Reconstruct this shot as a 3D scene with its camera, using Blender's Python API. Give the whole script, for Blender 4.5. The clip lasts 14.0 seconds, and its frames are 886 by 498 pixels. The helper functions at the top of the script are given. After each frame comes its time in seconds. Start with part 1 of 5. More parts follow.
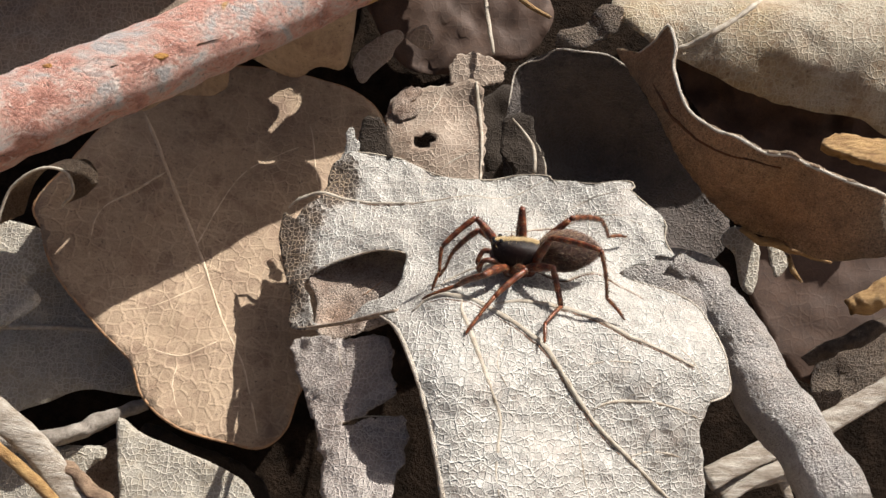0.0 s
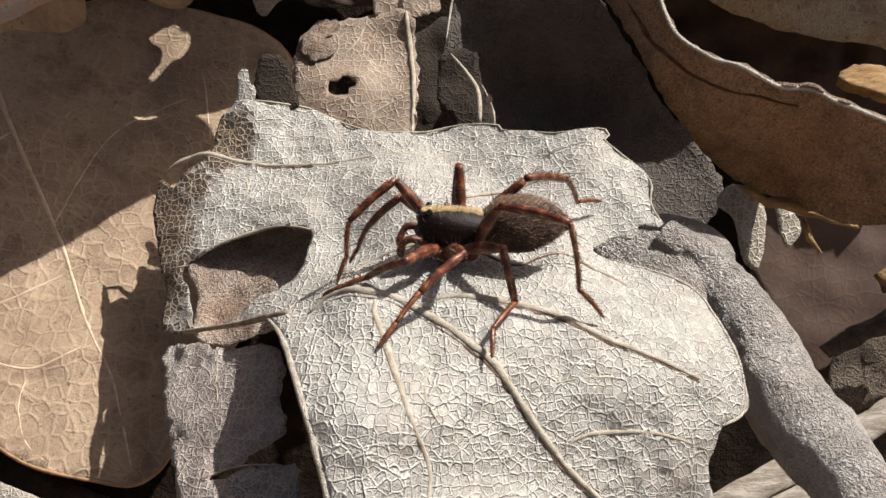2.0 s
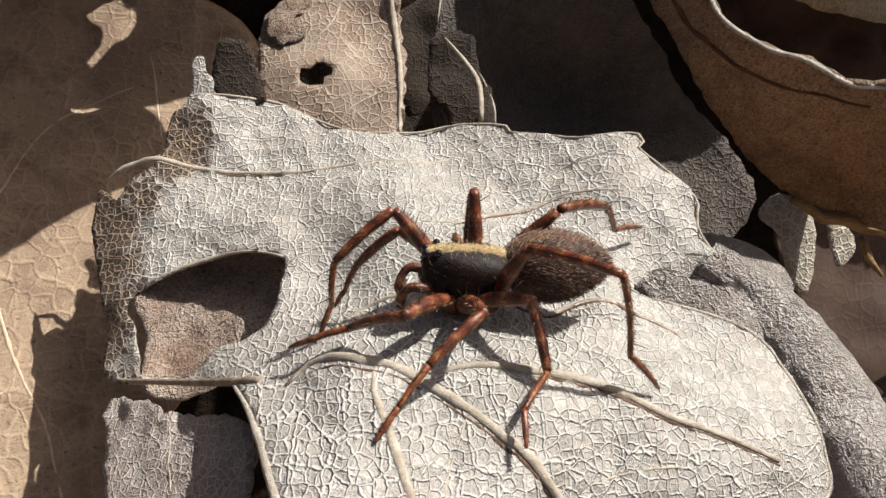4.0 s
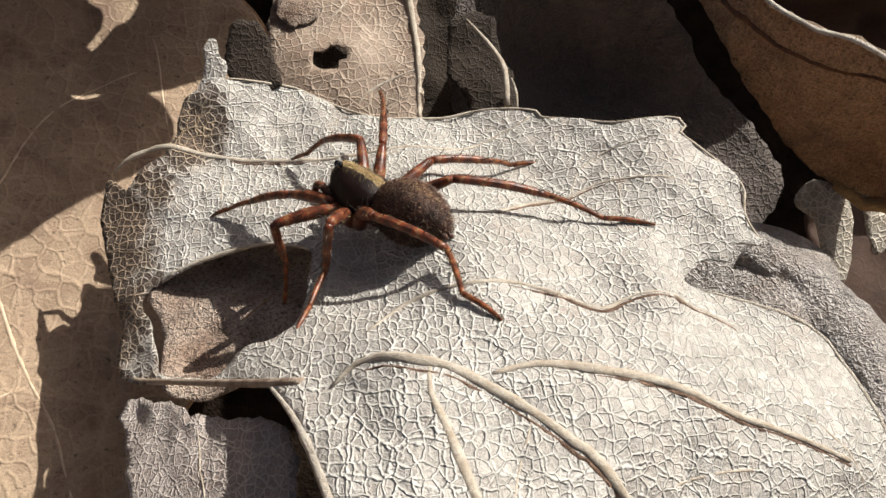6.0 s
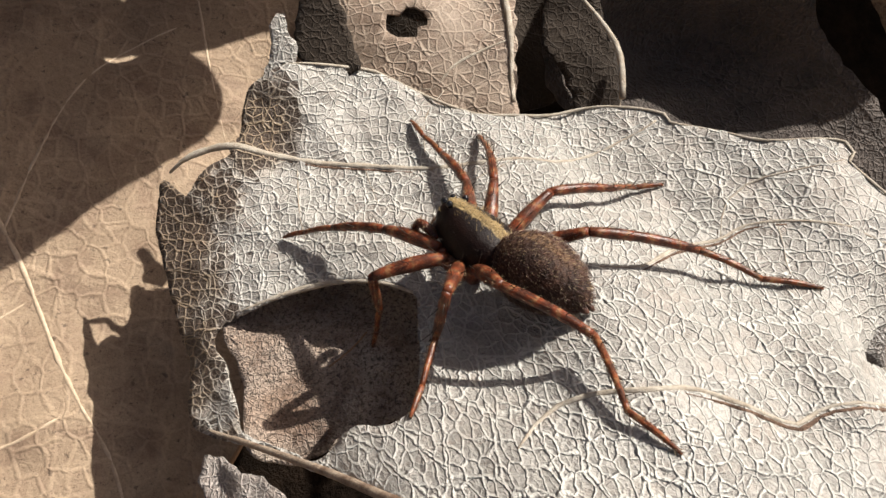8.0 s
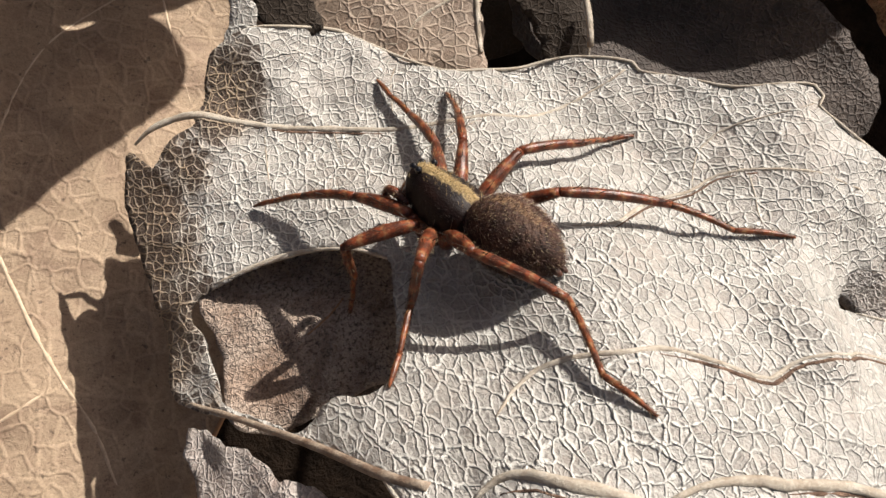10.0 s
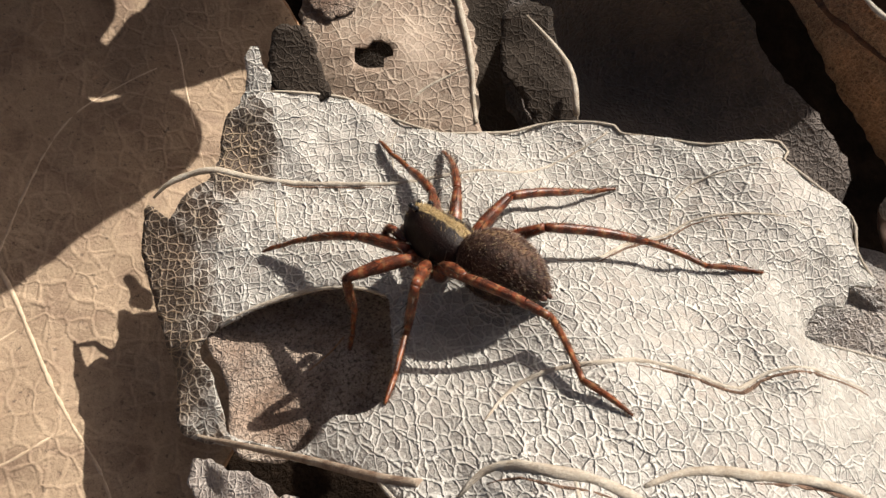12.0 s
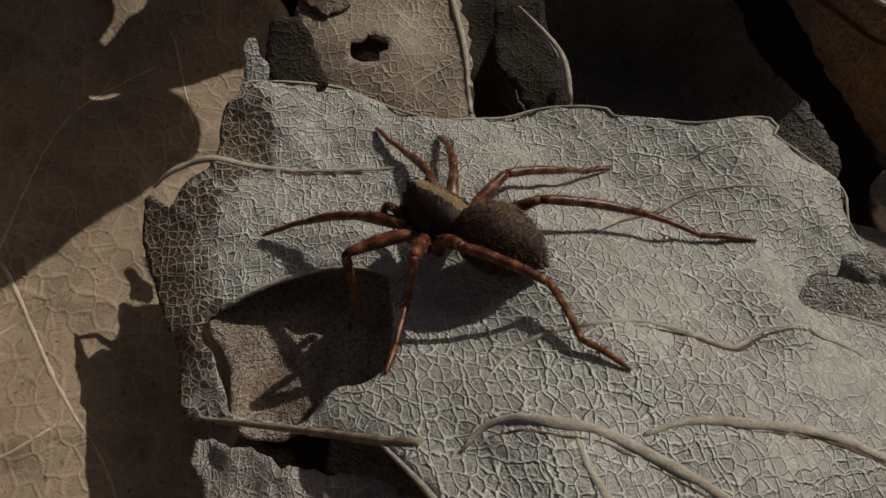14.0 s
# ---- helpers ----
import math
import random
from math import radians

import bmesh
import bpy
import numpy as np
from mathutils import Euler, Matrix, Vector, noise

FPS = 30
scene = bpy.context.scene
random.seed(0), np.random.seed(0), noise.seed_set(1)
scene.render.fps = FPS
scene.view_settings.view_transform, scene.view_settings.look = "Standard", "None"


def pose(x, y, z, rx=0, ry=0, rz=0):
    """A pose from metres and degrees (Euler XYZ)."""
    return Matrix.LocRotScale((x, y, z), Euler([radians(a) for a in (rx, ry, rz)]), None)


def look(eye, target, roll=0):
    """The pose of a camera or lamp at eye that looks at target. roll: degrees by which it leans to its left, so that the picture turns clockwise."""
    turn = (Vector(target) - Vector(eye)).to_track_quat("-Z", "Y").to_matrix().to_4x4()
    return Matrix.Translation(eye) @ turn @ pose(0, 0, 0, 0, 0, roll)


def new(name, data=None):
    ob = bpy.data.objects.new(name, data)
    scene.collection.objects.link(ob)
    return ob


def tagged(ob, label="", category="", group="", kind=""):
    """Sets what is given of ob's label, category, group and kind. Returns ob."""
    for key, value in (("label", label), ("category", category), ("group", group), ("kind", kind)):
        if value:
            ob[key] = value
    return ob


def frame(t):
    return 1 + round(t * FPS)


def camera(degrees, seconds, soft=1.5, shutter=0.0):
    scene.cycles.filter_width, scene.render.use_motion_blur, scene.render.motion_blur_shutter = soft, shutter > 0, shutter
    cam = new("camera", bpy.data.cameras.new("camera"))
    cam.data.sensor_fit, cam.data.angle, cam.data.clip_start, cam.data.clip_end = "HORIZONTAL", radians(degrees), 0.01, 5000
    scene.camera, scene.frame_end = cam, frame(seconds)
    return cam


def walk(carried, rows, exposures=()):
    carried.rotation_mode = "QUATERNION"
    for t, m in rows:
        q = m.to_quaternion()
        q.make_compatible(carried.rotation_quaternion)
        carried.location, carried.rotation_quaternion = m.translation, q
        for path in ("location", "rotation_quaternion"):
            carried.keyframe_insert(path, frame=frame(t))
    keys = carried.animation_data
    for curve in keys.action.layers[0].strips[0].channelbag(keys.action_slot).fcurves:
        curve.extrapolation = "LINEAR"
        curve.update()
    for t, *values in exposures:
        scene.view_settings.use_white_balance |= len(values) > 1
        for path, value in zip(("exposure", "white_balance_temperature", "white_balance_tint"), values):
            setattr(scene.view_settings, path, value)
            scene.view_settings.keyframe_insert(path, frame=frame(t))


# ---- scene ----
MM = 0.001
cam = camera(48.7, 14.0)
PATH = [
    (0, 1.53, -50.35, 48.04, 46.44, 0.25, 2.27),
    (0.5, 2.50, -47.91, 47.04, 45.76, 0.31, 1.43),
    (1, 4.26, -43.92, 40.68, 45.15, 0.42, 0.69),
    (1.5, 3.90, -40.84, 40.12, 44.66, 0.16, 0.15),
    (2, 3.21, -38.57, 37.39, 44.43, -0.32, -0.46),
    (2.5, 2.49, -37.00, 36.11, 44.20, -0.78, -0.98),
    (3, 1.55, -34.52, 33.86, 43.58, -1.32, -1.48),
    (3.5, 1.26, -32.08, 33.25, 43.15, -1.64, -1.88),
    (3.7, 1.57, -31.33, 33.00, 42.87, -1.72, -2.02),
    (5.8, 0.48, -28.62, 33.35, 41.81, -2.29, -3.37),
    (6, -0.64, -28.93, 31.59, 41.84, -2.51, -3.42),
    (6.5, -5.58, -26.81, 34.34, 40.22, -3.50, -3.12),
    (7, -6.78, -24.65, 31.36, 38.93, -4.11, -3.02),
    (7.2, -5.91, -22.25, 30.04, 37.92, -4.28, -3.08),
    (9.3, -4.93, -17.11, 33.83, 28.32, -2.65, -5.07),
    (9.5, -5.04, -16.09, 33.08, 28.24, -2.85, -5.47),
    (10, -4.71, -18.63, 31.72, 29.42, -3.17, -6.33),
    (10.5, -3.24, -17.52, 29.83, 32.20, -3.32, -5.94),
    (11, -3.97, -19.42, 30.00, 34.35, -3.67, -5.98),
    (11.5, -4.35, -19.44, 29.56, 35.66, -3.78, -5.90),
    (12, -4.94, -22.64, 32.22, 36.71, -3.47, -5.76),
    (12.5, -2.80, -21.85, 32.92, 37.05, -3.15, -5.89),
    (13, -2.30, -25.24, 32.85, 38.09, -3.16, -6.28),
    (13.5, -3.43, -24.78, 32.54, 38.47, -3.20, -6.50),
    (14, -5.17, -24.49, 31.40, 38.52, -3.13, -6.60),
]
walk(cam, [(t, pose(x * MM, y * MM, z * MM, rx, ry, rz)) for t, x, y, z, rx, ry, rz in PATH],
     exposures=[(0.0, 0.62, 6500, 11), (1.5, 0.5, 6500, 11), (3.0, 0.46, 6500, 11), (6.5, 0.5, 6600, 10), (9.5, 0.5, 6650, 12), (10.5, 0.51, 6700, 13), (11.0, 0.52, 7100, 18), (12.0, 0.5, 6850, 12), (13.0, 0.48, 6690, 6), (13.4, 0.47, 6690, 6), (13.7, 0.0, 6690, 6), (13.9, -0.57, 6690, 6), (14.0, -1.07, 6690, 6)])

# ---- light ----
SUN_FROM = Vector((3.3, 2.35, 4.8)).normalized()
world = bpy.data.worlds.new("sky")
scene.world = world
world.use_nodes = True
wn = world.node_tree.nodes
sky = wn.new("ShaderNodeTexSky")
sky.sky_type = "NISHITA"
sky.sun_disc = False
sky.air_density, sky.dust_density, sky.ozone_density = 0.6, 6.0, 0.0
sky.sun_elevation = math.asin(SUN_FROM.z)
sky.sun_rotation = math.atan2(SUN_FROM.x, SUN_FROM.y)
world.node_tree.links.new(sky.outputs[0], wn["Background"].inputs[0])
wn["Background"].inputs[1].default_value = 0.05
sun_data = bpy.data.lights.new("sun", "SUN")
sun_data.energy, sun_data.angle, sun_data.color = 5.0, radians(0.55), (1.0, 0.965, 0.9)
sun = new("sun", sun_data)
sun.matrix_world = look(SUN_FROM * 3, (0, 0, 0))


# ---- materials ----
def node(tree, kind, **values):
    n = tree.nodes.new(kind)
    for key, value in values.items():
        n.inputs[key.replace("_", " ")].default_value = value
    return n


def ramp(tree, source, stops):
    r = tree.nodes.new("ShaderNodeValToRGB")
    r.color_ramp.elements[0].position, r.color_ramp.elements[0].color = stops[0][0], (*stops[0][1], 1)
    r.color_ramp.elements[1].position, r.color_ramp.elements[1].color = stops[-1][0], (*stops[-1][1], 1)
    for p, c in stops[1:-1]:
        r.color_ramp.elements.new(p).color = (*c, 1)
    tree.links.new(source, r.inputs[0])
    return r.outputs[0]


def mixed(tree, factor, a, b, mode="MIX"):
    m = tree.nodes.new("ShaderNodeMix")
    m.data_type, m.blend_type = "RGBA", mode
    for socket, value in ((m.inputs[0], factor), (m.inputs[6], a), (m.inputs[7], b)):
        if isinstance(value, (int, float)):
            socket.default_value = value
        elif isinstance(value, tuple):
            socket.default_value = (*value, 1)
        else:
            tree.links.new(value, socket)
    return m.outputs[2]


def arith(tree, op, a, b=0.0):
    m = tree.nodes.new("ShaderNodeMath")
    m.operation = op
    for socket, value in zip(m.inputs, (a, b)):
        if isinstance(value, (int, float)):
            socket.default_value = value
        else:
            tree.links.new(value, socket)
    return m.outputs[0]


def spread(tree, a0, a1, source):
    m = tree.nodes.new("ShaderNodeMapRange")
    m.inputs[1].default_value, m.inputs[2].default_value = a0, a1
    tree.links.new(source, m.inputs[0])
    return m.outputs[0]


def base_material(name, roughness=0.7):
    m = bpy.data.materials.new(name)
    m.use_nodes = True
    tree = m.node_tree
    bsdf = tree.nodes["Principled BSDF"]
    bsdf.inputs["Roughness"].default_value = roughness
    place = tree.nodes.new("ShaderNodeTexCoord").outputs["Object"]
    return m, tree, bsdf, place


def noise_tex(tree, place, per_mm, detail=4, rough=0.55, warp=0.0):
    n = node(tree, "ShaderNodeTexNoise", Scale=per_mm * 1000, Detail=detail, Roughness=rough, Distortion=warp)
    tree.links.new(place, n.inputs["Vector"])
    return n.outputs["Fac"]


def leaf_material(name, light, dark, stain, cell=0.55, relief=0.7, net=0.35, gloss=0.35, through_light=0.12, stains=0.5, specks=0.5, worn=None, deep=0.00012, wrinkle=0.0, planar=True):
    """A dead leaf: a net of fine veins in two sizes, grey bloom, stains and specks."""
    m, tree, bsdf, place = base_material(name, 0.72)
    bend = node(tree, "ShaderNodeTexNoise", Scale=900.0 / cell, Detail=3.0)
    tree.links.new(place, bend.inputs["Vector"])
    shift = tree.nodes.new("ShaderNodeVectorMath")
    shift.operation = "MULTIPLY_ADD"
    shift.inputs[1].default_value = (0.00055 * cell,) * 3
    tree.links.new(bend.outputs["Color"], shift.inputs[0])
    if planar:
        turned = tree.nodes.new("ShaderNodeMapping")
        turned.inputs["Rotation"].default_value = (radians(-35), 0, 0)
        tree.links.new(place, turned.inputs["Vector"])
        tree.links.new(turned.outputs[0], shift.inputs[2])
    else:
        tree.links.new(place, shift.inputs[2])
    nets = []
    uneven = arith(tree, "ADD", 0.6, arith(tree, "MULTIPLY", spread(tree, 0.35, 0.72, noise_tex(tree, place, 0.8 / cell, 4, 0.65)), 1.1))
    for size, wide in ((cell, 0.13), (cell * 3.3, 0.05), (cell * 0.5, 0.18)):
        v = node(tree, "ShaderNodeTexVoronoi", Scale=1000.0 / size, Randomness=0.8)
        v.voronoi_dimensions = "2D" if planar else "3D"
        v.feature = "DISTANCE_TO_EDGE"
        tree.links.new(shift.outputs[0], v.inputs["Vector"])
        nets.append(arith(tree, "MINIMUM", arith(tree, "MULTIPLY", spread(tree, wide, 0.0, arith(tree, "MULTIPLY", v.outputs["Distance"], uneven)), 1.3), 1.0))
    tissue = node(tree, "ShaderNodeTexVoronoi", Scale=1000.0 / cell, Randomness=0.72)
    tissue.voronoi_dimensions = "2D" if planar else "3D"
    tree.links.new(shift.outputs[0], tissue.inputs["Vector"])
    cells = tree.nodes.new("ShaderNodeSeparateColor")
    tree.links.new(tissue.outputs["Color"], cells.inputs[0])
    broad = noise_tex(tree, place, 0.12, 5, 0.6)
    patch = noise_tex(tree, place, 0.4, 6, 0.65, 0.4)
    fine = noise_tex(tree, place, 7.0, 5, 0.75)
    colour = ramp(tree, broad, [(0.3, dark), (0.55, light), (0.75, tuple(min(1, c * 1.12) for c in light))])
    colour = mixed(tree, arith(tree, "MULTIPLY", spread(tree, 0.5, 0.72, patch), stains), colour, stain)
    colour = mixed(tree, arith(tree, "MULTIPLY", cells.outputs[0], net * 0.55), colour, tuple(c * 0.55 for c in dark))
    colour = mixed(tree, arith(tree, "MULTIPLY", spread(tree, 0.38, 0.68, fine), 0.4), colour, tuple(c * 0.5 for c in dark))
    if worn:
        split = tree.nodes.new("ShaderNodeSeparateXYZ")
        tree.links.new(place, split.inputs[0])
        reach = arith(tree, "ADD", split.outputs[0], arith(tree, "MULTIPLY", arith(tree, "SUBTRACT", patch, 0.5), 0.006))
        gap = tree.nodes.new("ShaderNodeVectorMath")
        gap.operation = "DISTANCE"
        gap.inputs[1].default_value = tuple(c * MM for c in worn[3])
        tree.links.new(place, gap.inputs[0])
        near = arith(tree, "ADD", gap.outputs["Value"], arith(tree, "MULTIPLY", arith(tree, "SUBTRACT", patch, 0.5), 0.002))
        eaten = arith(tree, "MAXIMUM", spread(tree, 2.6 * MM, 1.2 * MM, near), spread(tree, worn[0] * MM, worn[1] * MM, reach))
        bare = spread(tree, 0.0, 0.12, arith(tree, "SUBTRACT", arith(tree, "MULTIPLY", eaten, 1.6), cells.outputs[1]))
        colour = mixed(tree, arith(tree, "MULTIPLY", eaten, 0.6), colour, worn[2])
        # Eaten cells: the shade showing through them is painted dark brown.
        colour = mixed(tree, arith(tree, "MULTIPLY", bare, 0.9), colour, (0.115, 0.06, 0.03))
    dots = noise_tex(tree, place, 6.5 if specks > 0.95 else 3.0, 4, 0.7)
    colour = mixed(tree, arith(tree, "MULTIPLY", spread(tree, *((0.5, 0.64) if specks > 0.95 else (0.61, 0.67)), dots), specks * 0.85), colour, (0.05, 0.035, 0.025))
    clear = arith(tree, "ADD", 0.3, arith(tree, "MULTIPLY", spread(tree, 0.35, 0.65, noise_tex(tree, place, 0.22, 3, 0.6)), 0.7))
    web = arith(tree, "MAXIMUM", arith(tree, "MAXIMUM", nets[0], nets[1]), arith(tree, "MULTIPLY", nets[2], 0.25))
    web = arith(tree, "MULTIPLY", web, clear)
    pale = tuple(min(0.8, c * 1.25 + 0.03) for c in light)
    if worn:
        pale = mixed(tree, eaten, pale, (0.55, 0.41, 0.26))
    colour = mixed(tree, arith(tree, "MULTIPLY", arith(tree, "SUBTRACT", 1.0, web), arith(tree, "ADD", net * 0.12, arith(tree, "MULTIPLY", cells.outputs[2], net * 0.6))), colour, tuple(c * 0.4 for c in dark))
    grit = noise_tex(tree, place, 13.0, 3, 0.8)
    colour = mixed(tree, arith(tree, "MULTIPLY", spread(tree, 0.5, 0.66, grit), 0.55), colour, tuple(c * 0.3 for c in dark))
    bloom = spread(tree, 0.5, 0.7, noise_tex(tree, place, 0.75, 5, 0.7))
    colour = mixed(tree, arith(tree, "MULTIPLY", bloom, 0.45), colour, stain)
    if worn:
        colour = mixed(tree, arith(tree, "MULTIPLY", bare, arith(tree, "SUBTRACT", 1.0, nets[0])), colour, (0.05, 0.028, 0.016))
    colour = mixed(tree, arith(tree, "MULTIPLY", web, net), colour, pale)
    tree.links.new(colour, bsdf.inputs["Base Color"])
    rise = arith(tree, "ADD", arith(tree, "MULTIPLY", nets[0], 0.75), arith(tree, "ADD", arith(tree, "MULTIPLY", nets[1], 0.6), arith(tree, "MULTIPLY", nets[2], 0.12)))
    rise = arith(tree, "ADD", rise, arith(tree, "MULTIPLY", arith(tree, "ADD", fine, arith(tree, "MULTIPLY", grit, 0.6)), 0.3 if wrinkle else 0.6))
    if wrinkle:
        folds = noise_tex(tree, place, 1.5, 4, 0.55, 1.2)
        folds = arith(tree, "MULTIPLY", arith(tree, "ABSOLUTE", arith(tree, "SUBTRACT", folds, 0.5)), 6.0)
        rise = arith(tree, "ADD", rise, arith(tree, "MULTIPLY", folds, wrinkle))
    bump = node(tree, "ShaderNodeBump", Strength=relief, Distance=deep)
    tree.links.new(arith(tree, "MULTIPLY", rise, clear), bump.inputs["Height"])
    tree.links.new(bump.outputs[0], bsdf.inputs["Normal"])
    bsdf.inputs["Specular IOR Level"].default_value = gloss
    bsdf.inputs["Sheen Weight"].default_value = 0.06
    if through_light:
        soft = tree.nodes.new("ShaderNodeBsdfTranslucent")
        tree.links.new(mixed(tree, 1.0, colour, (1.0, 0.85, 0.68), "MULTIPLY"), soft.inputs[0])
        tree.links.new(bump.outputs[0], soft.inputs[1])
        both = tree.nodes.new("ShaderNodeMixShader")
        both.inputs[0].default_value = through_light
        tree.links.new(bsdf.outputs[0], both.inputs[1])
        tree.links.new(soft.outputs[0], both.inputs[2])
        tree.links.new(both.outputs[0], tree.nodes["Material Output"].inputs[0])
    return m


def plain_material(name, light, dark, per_mm=1.5, roughness=0.7, relief=0.5, stretch=(1, 1, 1), deep=0.0001, specular=0.4, stops=(0.35, 0.65)):
    m, tree, bsdf, place = base_material(name, roughness)
    mapping = tree.nodes.new("ShaderNodeMapping")
    mapping.inputs["Scale"].default_value = stretch
    tree.links.new(place, mapping.inputs["Vector"])
    coarse = noise_tex(tree, mapping.outputs[0], per_mm, 6, 0.65)
    fine = noise_tex(tree, mapping.outputs[0], per_mm * 6, 4, 0.7)
    colour = ramp(tree, coarse, [(stops[0], dark), (stops[1], light)])
    colour = mixed(tree, arith(tree, "MULTIPLY", spread(tree, 0.4, 0.7, fine), 0.4), colour, tuple(c * 0.55 for c in dark))
    tree.links.new(colour, bsdf.inputs["Base Color"])
    bump = node(tree, "ShaderNodeBump", Strength=relief, Distance=deep)
    tree.links.new(arith(tree, "ADD", coarse, arith(tree, "MULTIPLY", fine, 0.6)), bump.inputs["Height"])
    tree.links.new(bump.outputs[0], bsdf.inputs["Normal"])
    bsdf.inputs["Specular IOR Level"].default_value = specular
    return m


GREY_LEAF = leaf_material("grey_leaf", (0.64, 0.61, 0.56), (0.47, 0.435, 0.385), (0.41, 0.335, 0.28), 0.36, 1.0, 0.78, 0.6, 0.06, 0.6, 0.6, (-9.3, -11.2, (0.26, 0.15, 0.07), (-9.4, 6.4, 0.7)), deep=0.0002, wrinkle=0.3)
FLAP_LEAF = leaf_material("grey_leaf_underside", (0.6, 0.54, 0.49), (0.4, 0.33, 0.29), (0.25, 0.17, 0.13), 0.3, 1.0, 0.65, 0.45, 0.06, 0.6, 0.6, deep=0.0002, wrinkle=0.6)
TAN_LEAF = leaf_material("tan_oak_leaf", (0.49, 0.36, 0.24), (0.365, 0.255, 0.165), (0.22, 0.135, 0.09), 1.0, 0.6, 0.22, 0.5, 0.10, 1.0, 0.94, wrinkle=0.35)
# Near-black base: the shade these leaves lie in is put into the colour.
DARK_LEAF = leaf_material("shade_dark_leaf", (0.055, 0.042, 0.032), (0.03, 0.022, 0.016), (0.018, 0.013, 0.01), 0.35, 0.8, 0.1, 0.1, 0.0, 0.6, 0.4, deep=0.0001, planar=False)
# Grey leaf with the deep shade of the cup put into its colour.
CUP_LEAF = leaf_material("grey_leaf_deep_shade", (0.12, 0.092, 0.075), (0.055, 0.042, 0.035), (0.03, 0.022, 0.017), 0.4, 1.0, 0.1, 0.5, 0.0, 0.9, 0.5, deep=0.0002, planar=False, wrinkle=0.4)
BROWN_LEAF = leaf_material("brown_curled_leaf", (0.5, 0.38, 0.27), (0.27, 0.18, 0.11), (0.09, 0.055, 0.035), 0.22, 1.0, 0.45, 0.7, 0.4, 0.8, 1.0, deep=0.0006, wrinkle=1.2, planar=False)
CURL_LEAF = leaf_material("grainy_brown_leaf", (0.7, 0.48, 0.3), (0.33, 0.18, 0.09), (0.07, 0.035, 0.018), 0.2, 1.0, 0.5, 0.8, 0.35, 0.9, 1.0, deep=0.0003, wrinkle=1.2, planar=False)
BLEACHED_LEAF = leaf_material("bleached_leaf", (0.62, 0.57, 0.48), (0.48, 0.42, 0.33), (0.38, 0.29, 0.17), 0.4, 0.8, 0.6, 0.4, 0.1, 0.5, 0.5, deep=0.00018)
ROLL_LEAF = leaf_material("grainy_grey_leaf", (0.62, 0.58, 0.54), (0.4, 0.33, 0.28), (0.24, 0.15, 0.09), 0.22, 1.0, 0.35, 0.9, 0.03, 0.6, 0.6, deep=0.00028, wrinkle=0.9, planar=False)
ROLL_LEAF.node_tree.nodes["Principled BSDF"].inputs["Roughness"].default_value = 0.45
GREY_LEAF.node_tree.nodes["Principled BSDF"].inputs["Roughness"].default_value = 0.6
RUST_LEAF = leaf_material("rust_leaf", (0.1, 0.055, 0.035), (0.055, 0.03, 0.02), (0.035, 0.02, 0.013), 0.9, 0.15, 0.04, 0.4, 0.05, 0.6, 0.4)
UNDER_LEAF = leaf_material("rotten_brown_leaf", (0.64, 0.54, 0.45), (0.24, 0.12, 0.055), (0.08, 0.028, 0.01), 0.22, 0.9, 0.06, 0.5, 0.05, 1.0, 1.0, deep=0.0002, wrinkle=0.9)
PALE_LEAF = leaf_material("pale_yellow_leaf", (0.68, 0.61, 0.49), (0.56, 0.4, 0.2), (0.28, 0.14, 0.06), 0.45, 0.8, 0.3, 0.4, 0.25, 0.9, 0.95, deep=0.0002)
BUFF_LEAF = leaf_material("buff_leaf", (0.46, 0.37, 0.29), (0.35, 0.26, 0.19), (0.24, 0.14, 0.09), 0.5, 0.7, 0.5, 0.4, 0.12, 0.8, 0.7, wrinkle=0.3)
# Tan litter out of view, added to bounce warm light into the shade.
BOUNCE_LITTER = leaf_material("bounce_litter", (0.42, 0.31, 0.20), (0.26, 0.17, 0.10), (0.16, 0.10, 0.06), 2.0, 0.6, 0.2, 0.4, 0.0, 0.6, 0.5)
VEIN = plain_material("leaf_vein", (0.53, 0.48, 0.4), (0.34, 0.28, 0.21), 2.0, 0.7, 0.7)
STEM_SKIN = plain_material("dry_stem", (0.46, 0.38, 0.29), (0.16, 0.1, 0.065), 1.3, 0.65, 0.9)
TAN_VEIN = plain_material("tan_leaf_vein", (0.68, 0.54, 0.39), (0.50, 0.37, 0.25), 1.2, 0.6, 0.4)
RIM = plain_material("pale_ragged_rim", (0.72, 0.66, 0.57), (0.48, 0.41, 0.33), 2.5, 0.7, 1.0, deep=0.0002)
SPLIT = plain_material("rusty_split", (0.24, 0.10, 0.04), (0.05, 0.025, 0.014), 1.5, 0.8, 1.0, deep=0.0003)
GULLY_SHADOW = plain_material("brown_gully_shadow", (0.3, 0.19, 0.13), (0.09, 0.05, 0.032), 2.2, 0.85, 1.0, deep=0.0002)
TAN_RIM = plain_material("tan_leaf_rim", (0.46, 0.27, 0.14), (0.33, 0.18, 0.09), 1.2, 0.55, 0.4)
# Soil darkened to near black: shade between the leaves put in its colour.
SOIL = plain_material("shade_dark_soil", (0.03, 0.02, 0.014), (0.010, 0.007, 0.005), 0.5, 1.0, 1.0, deep=0.0006, specular=0.05)


# ---- geometry helpers ----
# Most of the litter lies on a slope that faces the open side; (u, v, w) are millimetres along, up and out of that slope.
SLOPE = Matrix(((1, 0, 0), (0, math.sin(radians(55)), -math.cos(radians(55))), (0, math.cos(radians(55)), math.sin(radians(55)))))


def spot(u, v, w):
    return SLOPE @ Vector((u, v, w)) * MM


